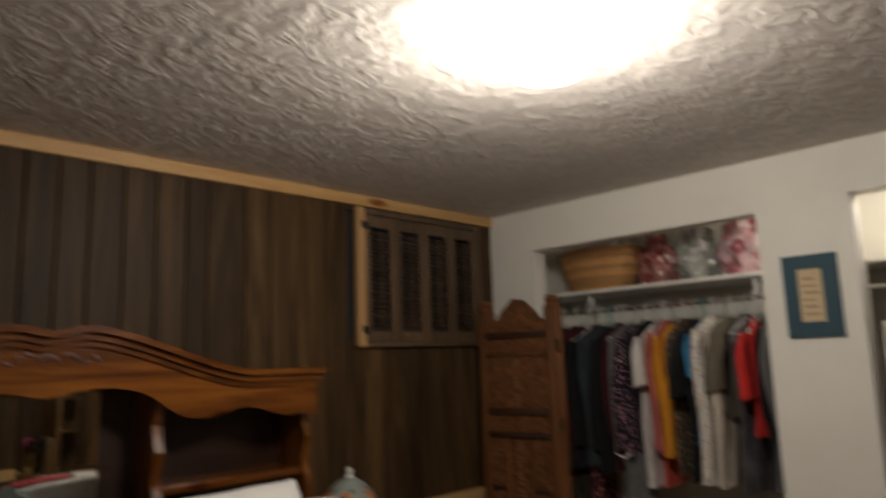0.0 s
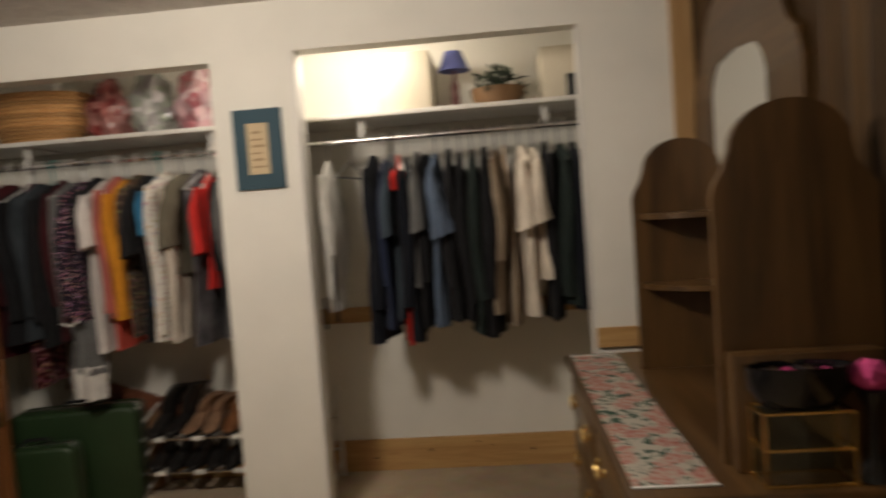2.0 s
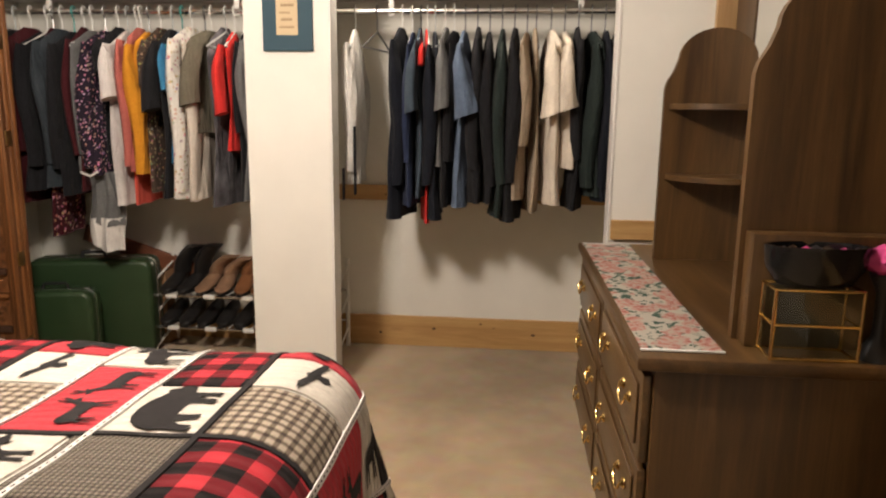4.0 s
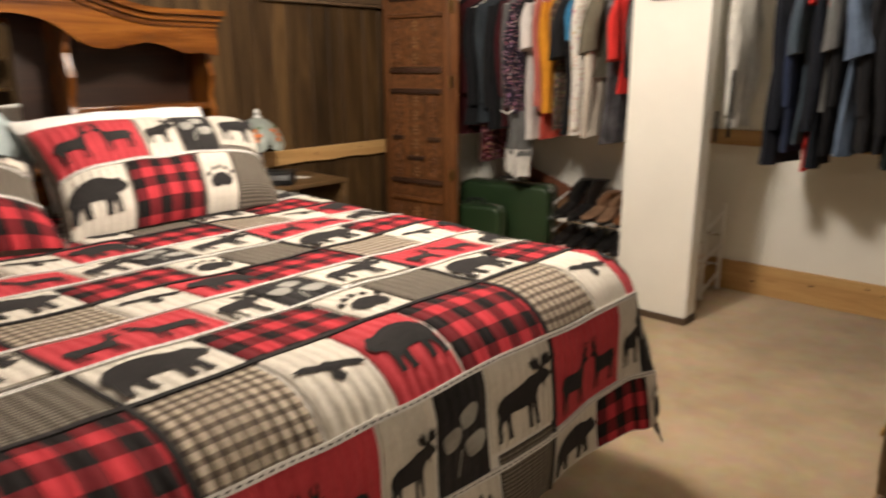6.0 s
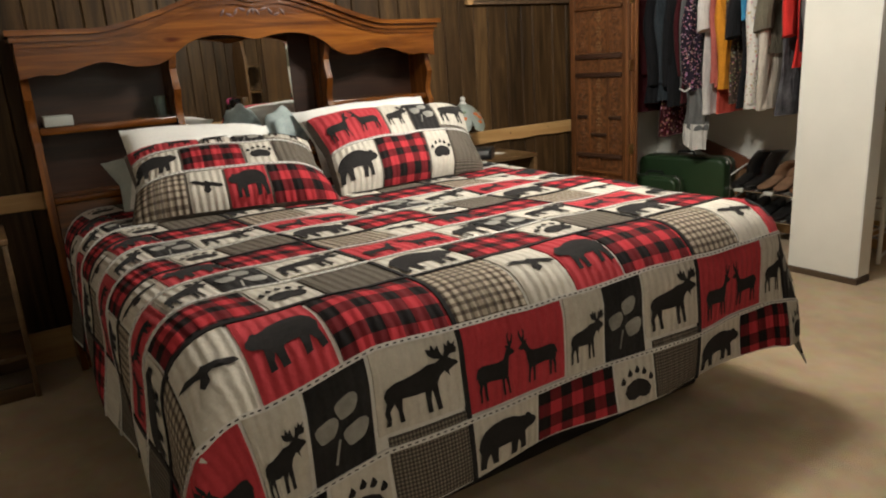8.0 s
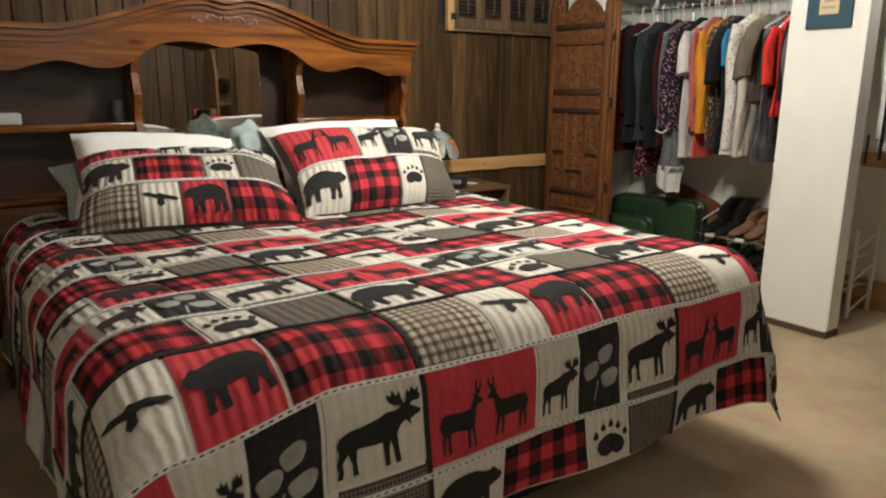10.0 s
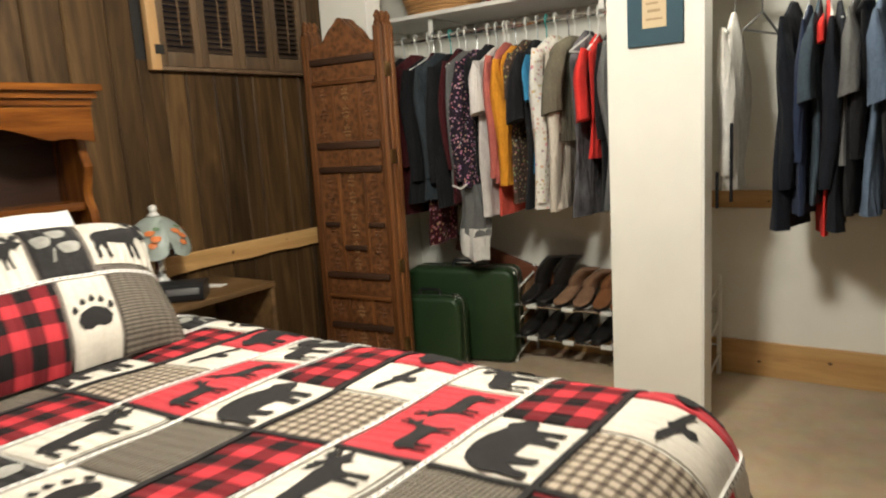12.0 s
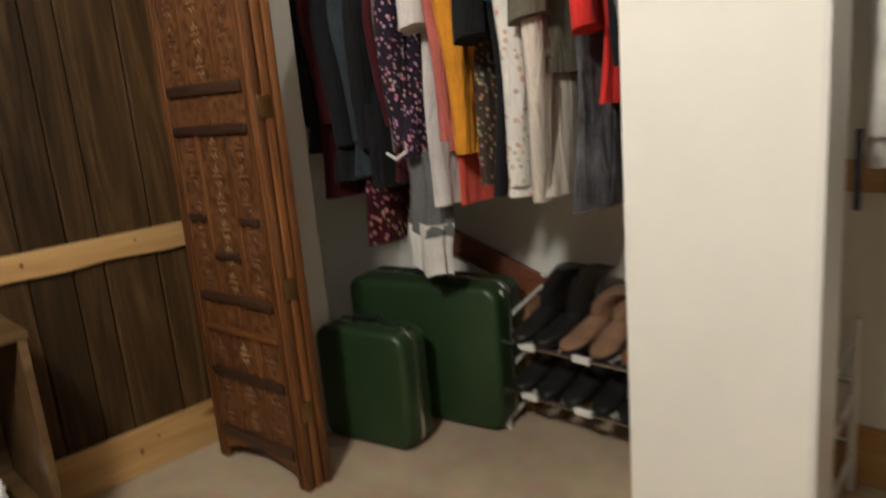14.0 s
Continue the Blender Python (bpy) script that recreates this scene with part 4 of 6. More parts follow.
# x, cloth, hem, sleeve length, half thickness, words
ROW1 = [(0.24, BLACKG, 0.95, 0.5, 0.03, "black jacket hanging in the closet", "jacket"),
        (0.32, MAROON, 0.80, 0.5, 0.03, "dark maroon blouse hanging in the closet", "blouse"),
        (0.40, BLACKG, 0.86, 0.55, 0.03, "black cardigan hanging in the closet", "cardigan"),
        (0.43, REDPRINT, 0.64, 0.0, 0.022, "dark red flowered blouse hanging low", "blouse"),
        (0.475, SLATE, 0.88, 0.55, 0.032, "slate blue jacket with open collar hanging", "jacket"),
        (0.535, BLACKG, 0.84, 0.56, 0.028, "black jacket on a hanger", "jacket"),
        (0.585, MAROON, 0.86, 0.52, 0.024, "maroon jumper hanging edge on", "jumper"),
        (0.625, GREYG, 0.95, 0.50, 0.024, "grey jersey shirt on a hanger", "shirt"),
        (0.69, DOTS, 0.94, 0.56, 0.045, "navy shirt with pink spots hanging", "shirt"),
        (0.755, BLACKG, 0.99, 0.15, 0.02, "black top on a hanger", "shirt"),
        (0.80, PALE, 0.80, 0.24, 0.030, "pale grey shirt with short sleeves hanging", "shirt"),
        (0.845, CORAL, 0.80, 0.0, 0.013, "coral dress hanging behind other clothes", "dress"),
        (0.865, ROSE, 0.96, 0.56, 0.026, "dusty rose jumper on a hanger", "jumper"),
        (0.905, MUSTARD, 0.95, 0.575, 0.036, "mustard yellow jumper on a hanger", "jumper"),
        (0.955, BROWNF, 0.86, 0.2, 0.022, "brown printed blouse on a hanger", "blouse"),
        (1.005, BLACKG, 0.84, 0.30, 0.032, "black tee shirt on a hanger", "shirt"),
        (1.045, SKY, 1.0, 0.2, 0.014, "sky blue top between other clothes", "shirt"),
        (1.085, FLORAL, 0.84, 0.68, 0.034, "white floral hooded jumper on a hanger", "jumper"),
        (1.14, BEIGE, 0.84, 0.70, 0.026, "beige knitted jumper on a hanger", "jumper"),
        (1.165, OLIVE, 1.14, 0.27, 0.032, "olive shirt with short sleeves hanging", "shirt"),
        (1.225, TIEDYE, 0.80, 0.0, 0.015, "grey tie-dyed dress on a hanger", "dress"),
        (1.262, REDG, 1.06, 0.30, 0.024, "bright red tee shirt on a hanger", "shirt"),
        (1.31, BLACKG, 0.83, 0.4, 0.024, "black shirt on a hanger", "shirt"),
        (1.355, GREYG, 0.84, 0.5, 0.026, "grey jersey top on a hanger", "shirt"),
        (1.41, MAROON, 0.82, 0.5, 0.030, "maroon jumper beside the pillar wall", "jumper"),
        (1.45, BLACKG, 0.85, 0.5, 0.030, "black coat behind the pillar wall", "coat")]
ROW2 = [(1.885, BLOUSE, 0.92, 0.56, 0.031, "off-white blouse with dark trim on a hanger", "blouse"),
        (2.10, NAVY, 0.74, 0.62, 0.034, "navy jacket on a hanger", "jacket"),
        (2.145, BLUE, 0.80, 0.5, 0.026, "blue shirt on a hanger", "shirt"),
        (2.185, TEAL, 0.84, 0.30, 0.026, "dusty teal shirt with short sleeves", "shirt"),
        (2.215, REDG, 0.72, 0.1, 0.014, "red shirt between dark jackets", "shirt"),
        (2.25, NAVY, 0.74, 0.6, 0.030, "dark navy jacket on a hanger", "jacket"),
        (2.295, GREYG, 0.98, 0.29, 0.028, "grey tee shirt on a hanger", "shirt"),
        (2.335, BLACKG, 0.80, 0.5, 0.026, "black trousers and shirt on a hanger", "shirt"),
        (2.385, DENIM, 0.80, 0.30, 0.036, "light denim shirt with short sleeves", "shirt"),
        (2.44, BLACKG, 0.82, 0.55, 0.034, "black jacket on a wire hanger", "jacket"),
        (2.495, BLACKG, 0.82, 0.6, 0.034, "black suit jacket on a wire hanger", "jacket"),
        (2.55, DKGREEN, 0.76, 0.6, 0.034, "dark green coat on a wire hanger", "coat"),
        (2.605, BLACKG, 0.74, 0.6, 0.034, "long black dress on a wire hanger", "dress"),
        (2.66, KHAKI, 0.84, 0.42, 0.026, "khaki shirt on a hanger", "shirt"),
        (2.70, KHAKI, 0.78, 0.0, 0.022, "khaki trousers on a hanger", "trousers"),
        (2.765, CREAMG, 0.82, 0.30, 0.034, "cream linen shirt on a hanger", "shirt"),
        (2.825, CREAMG, 0.98, 0.27, 0.040, "cream shirt with wide short sleeves", "shirt"),
        (2.885, BLACKG, 0.80, 0.5, 0.030, "black jacket on a hanger", "jacket"),
        (2.94, DKGREEN, 0.86, 0.6, 0.034, "dark coat with red collar edge hanging", "coat"),
        (3.0, NAVY, 0.84, 0.6, 0.034, "dark navy coat at the end of the rod", "coat"),
        (3.06, BLACKG, 0.84, 0.6, 0.034, "black coat at the end of the rod", "coat")]
for n, row in enumerate((ROW1, ROW2)):
    for k, (x0, stuff, hem, sl, th, words, kind) in enumerate(row):
        x = 0.912 + (x0 - 0.912) * 1.16 if n == 0 and x0 > 0.912 else x0
        made = garment(x, stuff, hem + (0.03 if n and k else 0.0), words, kind, sl, th, seed=k + 40 * n + 1, depth=0.165 if (stuff in (BROWNF, SKY, CORAL, BLOUSE) or th < 0.025) else 0.21, hook=HANG[4] if n and k > 8 else None,
                       top=1.605 + 0.012 * math.sin(k * 2.3))
        if n and not k:
            part("trim", box(x + 0.030, x + 0.040, 3.145, 3.165, 0.88, 1.18, 0.003), BLACKG, made, "black hanging tie")
            part("trim", box(x - 0.012, x - 0.002, 3.105, 3.12, 0.86, 1.0, 0.003), BLACKG, made, "black hanging tie")
hanger(1.985, HANG[4], 0.04)
# a grey and white skirt under the spotted shirt
skirt = thing("skirt", (0.69, 3.22, 0.62), "grey and white skirt hanging below the spotted shirt", "clothes", "hanging clothes")
for nm, z0, z1, st, w0, w1 in (("body", 0.95, 0.72, GREYG, 0.060, 0.078), ("hem", 0.735, 0.60, dye("white_cotton", (0.62, 0.60, 0.57)), 0.076, 0.066)):
    rs = []
    for i in range(9):
        f = i / 8
        z = z0 + (z1 - z0) * f
        w = w0 + (w1 - w0) * f + (0.004 if nm == "hem" else 0.0)
        rs.append([(0.70 + 0.010 * math.sin(z * 17) + w * math.cos(a) * (1 + 0.16 * math.sin(7 * a + z * 9)), 3.24 + w * 0.62 * math.sin(a) * (1 + 0.28 * math.sin(6 * a - z * 6)), z - 0.028 * math.cos(a + 0.6) * f - 0.010 * math.sin(3 * a) * f) for a in [2 * math.pi * k / 40 for k in range(40)]])
    part(nm, loft(rs), st, skirt, "", 70)
cord = thing("drawstring", (0.60, 3.13, 0.95), "white knotted drawstring on the spotted shirt", "cord")
part("bow", add_tube(add_tube(bmesh.new(), (0.65, 3.135, 0.955), (0.70, 3.125, 0.94), 0.005, seg=6), (0.70, 3.125, 0.94), (0.735, 3.13, 0.96), 0.005, seg=6), WHITEPL, cord)

# suitcases on the floor
GREEN = paint("green_moulded_shell", (0.021, 0.047, 0.017), 0.42, 180, 0.0008, 0.15)


def suitcase(x, y, w, d, h, turn, label):
    s = thing("suitcase", (x, y, 0), label, "suitcase", "green suitcases")
    m = Matrix.Translation((x, y, 0)) @ Matrix.Rotation(radians(turn), 4, "Z")
    half = d / 2
    for nm, y0, y1 in (("front_shell", -half, -0.006), ("back_shell", 0.006, half)):
        bm = box(-w / 2, w / 2, y0, y1, 0.004, h)
        es = [e for e in bm.edges if abs(e.verts[0].co.y - e.verts[1].co.y) > 0.01]
        bmesh.ops.bevel(bm, geom=es, offset=0.05, segments=5, affect="EDGES", profile=0.5)
        outer = y0 if nm == "front_shell" else y1
        es = [e for e in bm.edges if abs(e.verts[0].co.y - outer) < 1e-4 and abs(e.verts[1].co.y - outer) < 1e-4]
        bmesh.ops.bevel(bm, geom=es, offset=0.022, segments=4, affect="EDGES", profile=0.5)
        bmesh.ops.transform(bm, matrix=m, verts=bm.verts)
        part(nm, bm, GREEN, s, "", 40)
    bm = box(-w / 2 - 0.003, w / 2 + 0.003, -0.009, 0.009, 0.001, h + 0.003)
    es = [e for e in bm.edges if abs(e.verts[0].co.y - e.verts[1].co.y) > 0.005]
    bmesh.ops.bevel(bm, geom=es, offset=0.05, segments=5, affect="EDGES", profile=0.5)
    bmesh.ops.transform(bm, matrix=m, verts=bm.verts)
    part("rim", bm, CHROME, s, "bright steel rim", 40)
    bm = bmesh.new()
    hp = [(-0.06, 0, h), (-0.05, 0, h + 0.028), (0.05, 0, h + 0.028), (0.06, 0, h)]
    for a, b in zip(hp, hp[1:]):
        add_tube(bm, m @ Vector(a), m @ Vector(b), 0.008, seg=8)
    part("handle", bm, BLACKPL, s)
    for dx in (-0.14, 0.14):
        part("latch", box(dx - 0.02, dx + 0.02, -0.014, 0.014, h - 0.001, h + 0.008, 0.002, m), CHROME, s)
    return s


suitcase(0.475, 3.13, 0.36, 0.14, 0.40, 12, "small green hard suitcase standing on the carpet")
suitcase(0.51, 3.40, 0.60, 0.19, 0.50, 12, "large green hard suitcase standing on the carpet")
solo("wood_board", box(-0.32, 0.32, -0.012, 0.012, 0.0, 0.09, 0.003, Matrix.Translation((0.60, 3.66, 0.44)) @ Matrix.Rotation(radians(18), 4, "Y")), wood("red_brown_board", (0.18, 0.06, 0.03), (0.27, 0.10, 0.05), (0.33, 0.14, 0.07), "X"), "red-brown wooden board leaning on the closet wall", "board")
solo("carton", box(0.42, 0.80, 3.56, 3.68, 0.0, 0.40, 0.004), paint("brown_card", (0.30, 0.17, 0.085), 0.8), "brown cardboard carton behind the suitcases", "box")

# shoe rack
RX0, RX1, RY0, RY1 = 0.80, 1.76, 3.42, 3.66
rack = thing("shoe_rack", ((RX0 + RX1) / 2, (RY0 + RY1) / 2, 0), "white wire shoe rack with two tiers of shoes", "shoe rack")
for x in (RX0, RX1):
    for y in (RY0, RY1):
        part("post", tube((x, y, 0), (x, y, 0.48), 0.011, seg=10), WHITEPL, rack)
    for z in (0.03, 0.20, 0.37):
        part("side_rail", tube((x, RY0, z), (x, RY1, z + 0.07), 0.006, seg=8), WHITEPL, rack)
for z in (0.14, 0.31):
    for y in (RY0, RY1):
        part("rail", tube((RX0, y, z), (RX1, y, z), 0.008, seg=8), CHROME, rack)
    bm = bmesh.new()
    for k in range(16):
        x = RX0 + 0.04 + k * (RX1 - RX0 - 0.08) / 15
        add_tube(bm, (x, RY0, z + 0.006), (x, RY1, z + 0.006), 0.0035, seg=6)
    part("wires", bm, WHITEPL, rack)
    for k in range(4):
        x = RX0 + 0.1 + k * 0.2
        part("clip", box(x - 0.03, x + 0.03, RY0 - 0.012, RY0 + 0.006, z - 0.012, z + 0.01, 0.004), WHITEPL, rack, "white plastic clip")


def shoe(x, y, z, stuff, turn, label, boot=0.0):
    s = thing("boot" if boot else "shoe", (x, y, z), label, "footwear", "shoes on the rack")
    m = Matrix.Translation((x, y, z)) @ Matrix.Rotation(radians(turn), 4, "Z")
    rs = []
    for i in range(12):
        f = i / 11
        ln = -0.13 + 0.26 * f
        wd = 0.042 * math.sin(min(1, 0.25 + f * 1.2) * math.pi * 0.5) * (1 if f < 0.75 else math.sqrt(max(0.05, 1 - ((f - 0.75) / 0.27) ** 2)))
        hi = 0.085 - 0.055 * min(1, max(0, (f - 0.25) / 0.5)) - 0.018 * max(0, (f - 0.8) / 0.2)
        rs.append([tuple(m @ Vector((wd * math.cos(a), -ln, 0.012 + hi * (0.5 + 0.5 * math.sin(a))))) for a in [2 * math.pi * k / 14 for k in range(14)]])
    part("upper", loft(rs), stuff, s, "", 60)
    sole = [(0.036 * math.cos(a) * (1 + 0.18 * math.sin(a)), -0.135 * math.sin(a)) for a in [2 * math.pi * k / 24 for k in range(24)]]
    part("sole", prism(sole, 0.014, m), BLACKPL, s)
    if boot:
        rs = []
        for i in range(6):
            f = i / 5
            rs.append([tuple(m @ Vector((0.09 * f * f + 0.043 * math.cos(a) * (1 + 0.1 * f), 0.08 + (0.05 + 0.012 * math.sin(a * 3)) * math.sin(a) - 0.02 * f, 0.07 + boot * f))) for a in [2 * math.pi * k / 14 for k in range(14)]])
        part("shaft", loft(rs), stuff, s, "", 60)
    return s


SUEDE = cloth("tan_suede", (0.24, 0.14, 0.085), 0.2)
BROWNL = paint("brown_leather", (0.20, 0.085, 0.035), 0.45, 120, 0.001, 0.2)
BLKL = paint("black_leather", (0.014, 0.013, 0.013), 0.4, 120, 0.001, 0.2)
for k, (x, st, b, w) in enumerate(((0.87, BLKL, 0.15, "slumped black boot on the shoe rack"), (0.97, BLKL, 0.16, "black boot leaning on the shoe rack"), (1.06, SUEDE, 0.10, "tan suede ankle boot on the rack"),
                                   (1.15, SUEDE, 0.09, "tan suede ankle boot on the rack"), (1.25, BROWNL, 0.10, "brown leather boot on the rack"), (1.35, BROWNL, 0.10, "brown leather boot on the rack"), (1.47, BLKL, 0.1, "black ankle boot on the rack"))):
    shoe(x, 3.53, 0.32, st, 8 * math.sin(k * 5), w, b)
for k in range(8):
    shoe(0.86 + k * 0.098, 3.53, 0.15, BLKL, 6 * math.sin(k * 3), "black leather shoe on the lower tier")

# what stands on the shelves
S1 = SHELF_Z + 0.019
WICKER = wood("wicker_cane", (0.48, 0.25, 0.09), (0.62, 0.35, 0.14), (0.72, 0.46, 0.21), "X", 0.5, 3.0)
basket = thing("wicker_basket", (0.43, 3.47, S1), "large oval honey-coloured wicker laundry basket", "basket")
for k in range(11):
    z = S1 + 0.010 + k * 0.0195
    f = k / 10
    rx, ry = 0.195 + 0.065 * f, 0.125 + 0.04 * f
    n = 44
    rings = []
    for a in [2 * math.pi * i / n for i in range(n + 1)]:
        zz = z + 0.002 * math.sin(22 * a + k * math.pi)
        rings.append([(0.43 + (rx + 0.0105 * math.cos(q)) * math.cos(a), 3.47 + (ry + 0.0105 * math.cos(q)) * math.sin(a), zz + 0.0105 * math.sin(q)) for q in [math.pi * j / 3 for j in range(6)]])
    bm = loft(rings, False)
    bmesh.ops.remove_doubles(bm, verts=bm.verts[:], dist=0.0002)
    part("cane_hoop", bm, WICKER, basket)
bm = bmesh.new()
for i in range(22):
    a = 2 * math.pi * i / 22
    add_tube(bm, (0.43 + 0.178 * math.cos(a), 3.47 + 0.113 * math.sin(a), S1 + 0.002), (0.43 + 0.252 * math.cos(a), 3.47 + 0.156 * math.sin(a), S1 + 0.215), 0.006, seg=6)
part("stake", bm, WICKER, basket)
part("rim", lathe([(0.24, 0.0), (0.262, 0.004), (0.268, 0.014), (0.26, 0.024), (0.24, 0.02)], 40, Matrix.Translation((0.43, 3.47, S1 + 0.212)) @ Matrix.Diagonal((1, 0.67, 1, 1))), WICKER, basket)
for bx, bz, r in ((0.40, 0.27, 0.032), (0.52, 0.29, 0.038), (0.60, 0.26, 0.03), (0.33, 0.25, 0.03)):
    solo("bottle", lathe([(0.0, -0.2), (r, -0.2), (r, -0.03), (r * 0.9, -0.01), (r * 0.55, 0.0), (r * 0.5, 0.02), (0, 0.022)], 18, Matrix.Translation((bx, 3.47, S1 + bz))), WHITEPL, "white bottle standing in the wicker basket", "bottle", "bottles in the basket")


def lumpy(name, centre, size, stuff, label, category, seed, rough=0.34):
    """A soft stuffed bag with folds and a gathered top."""
    bm = bmesh.new()
    bmesh.ops.create_icosphere(bm, subdivisions=4, radius=1)
    o = Vector((seed * 3.7, seed * 1.3, 0))
    for v in bm.verts:
        d = v.co.normalized()
        k = 1 + rough * noise.noise(d * 2.1 + o) + rough * 0.5 * noise.noise(d * 5.3 + o)
        x, y, z = d.x * k * size[0], d.y * k * size[1], d.z * k * size[2]
        z = max(z, -size[2] * 0.86)
        v.co = Vector((centre[0] + x * (1 - 0.25 * max(0, d.z)), centre[1] + y, centre[2] + size[2] * 0.86 + z))
    return solo(name, bm, stuff, label, category, "", "", 60)


def foil(name, a, b_, cells):
    m, n, l, b = nodes_of(name)
    mp = coords(n, l)
    v = n.new("ShaderNodeTexVoronoi")
    v.inputs["Scale"].default_value = cells
    l.new(mp.outputs[0], v.inputs["Vector"])
    r = ramp(n, [(0.0, a), (0.45, b_), (0.6, tuple(x * 0.5 for x in a)), (0.9, b_)])
    l.new(v.outputs["Color"], r.inputs[0])
    l.new(r.outputs[0], b.inputs["Base Color"])
    b.inputs["Roughness"].default_value = 0.25
    bump(n, l, v.outputs["Distance"], b, 0.6, 0.01)
    return m


lumpy("gift_bag", (0.80, 3.47, S1), (0.115, 0.10, 0.15), foil("dark_red_print", (0.22, 0.02, 0.02), (0.40, 0.20, 0.18), 26), "dark red printed gift bag on the shelf", "bag", 1)
lumpy("plastic_bag", (1.01, 3.47, S1), (0.115, 0.10, 0.165), foil("clear_wrap_print", (0.50, 0.46, 0.48), (0.26, 0.30, 0.24), 20), "clear plastic bag of green and violet things", "bag", 2)
lumpy("plastic_bag", (1.25, 3.47, S1), (0.115, 0.10, 0.175), foil("pink_wrap_print", (0.55, 0.10, 0.14), (0.60, 0.48, 0.50), 20), "plastic bag of pink and red things", "bag", 3)
solo("storage_box", box(2.14, 2.385, 3.36, 3.66, S1, S1 + 0.27, 0.006), paint("cream_card", (0.66, 0.60, 0.48), 0.7), "cream cardboard storage box on the closet shelf", "box")
solo("storage_box", box(2.89, 3.14, 3.42, 3.68, S1, S1 + 0.25, 0.006), paint("ivory_card", (0.60, 0.54, 0.42), 0.7), "ivory cardboard storage box on the closet shelf", "box")
solo("phone", box(3.0, 3.05, 3.36, 3.39, S1, S1 + 0.11, 0.006), BLACKPL, "small black cordless phone standing on shelf", "phone")
shelf_lamp = thing("table_lamp", (2.49, 3.48, S1), "small table lamp with a blue cone shade, unlit", "lamp")
part("base", lathe([(0, 0), (0.035, 0), (0.032, 0.012), (0.016, 0.03), (0.020, 0.06), (0.013, 0.08), (0.018, 0.11), (0.009, 0.14), (0.007, 0.20), (0, 0.2)], 20, Matrix.Translation((2.49, 3.48, S1))), paint("dark_red_resin", (0.16, 0.05, 0.05), 0.3), shelf_lamp)
part("shade", lathe([(0.075, 0.185), (0.04, 0.275), (0.037, 0.275), (0.072, 0.187)], 24, Matrix.Translation((2.49, 3.48, S1))), paint("blue_shade_cloth", (0.10, 0.12, 0.32), 0.8), shelf_lamp)
plant = thing("flower_basket", (2.69, 3.48, S1), "brown basket of dark artificial leaves on shelf", "basket")
part("basket", lathe([(0, 0), (0.10, 0), (0.125, 0.05), (0.13, 0.085), (0.115, 0.08), (0.0, 0.05)], 26, Matrix.Translation((2.69, 3.48, S1))), paint("brown_willow", (0.16, 0.085, 0.035), 0.6), plant)
LEAFM = paint("dark_leaf", (0.02, 0.035, 0.018), 0.6, 40, 0.001, 0.3)
rnd = random.Random(8)
bm = bmesh.new()
for k in range(90):
    a, r, h = rnd.uniform(0, 6.28), rnd.uniform(0, 0.13), rnd.uniform(0.05, 0.19)
    c = Vector((2.69 + r * math.cos(a), 3.48 + r * math.sin(a), S1 + h - r * 0.3))
    m = Matrix.Translation(c) @ Euler((rnd.uniform(-1, 1), rnd.uniform(-1, 1), a)).to_matrix().to_4x4()
    vs = [bm.verts.new(m @ Vector(p)) for p in ((-0.034, 0, 0), (0, 0.017, 0.006), (0.04, 0, -0.006), (0, -0.017, 0.006))]
    bm.faces.new(vs)
part("leaves", bm, LEAFM, plant)
bulb = thing("closet_light", (2.03, 3.20, CEIL), "bare lit bulb in a porcelain holder", "lamp")
part("holder", lathe([(0.055, CEIL - 0.001), (0.05, CEIL - 0.02), (0.025, CEIL - 0.05), (0.0, CEIL - 0.05)], 20, Matrix.Translation((2.03, 3.20, 0))), WHITEPL, bulb)
ob = part("bulb", lathe([(0.014, -0.05), (0.02, -0.07), (0.032, -0.10), (0.03, -0.125), (0.015, -0.143), (0, -0.147)], 20, Matrix.Translation((2.03, 3.20, CEIL))), glow("lit_bulb", (1.0, 0.86, 0.66), 40), bulb)
ob.visible_shadow = False
# framed print on the pillar wall
MAT = paint("blue_mount", (0.036, 0.078, 0.105), 0.8, 120, 0.0005)
pic = thing("framed_print", (1.685, 2.99, 1.483), "small framed print with a wide blue mount", "picture")
part("mount", box(1.582, 1.789, 2.984, 2.9985, 1.483, 1.814, 0.002), MAT, pic)
part("print", box(1.641, 1.730, 2.981, 2.983, 1.545, 1.755), paint("aged_paper", (0.55, 0.43, 0.27), 0.8), pic, "aged cream paper with small brown lines")
INK = paint("faded_ink", (0.34, 0.24, 0.14), 0.8)
for k in range(6):
    part("line", box(1.655 + 0.006 * (k % 2), 1.716 - 0.008 * (k % 3), 2.9795, 2.9805, 1.572 + 0.028 * k, 1.579 + 0.028 * k + 0.003 * (k % 2)), INK, pic)

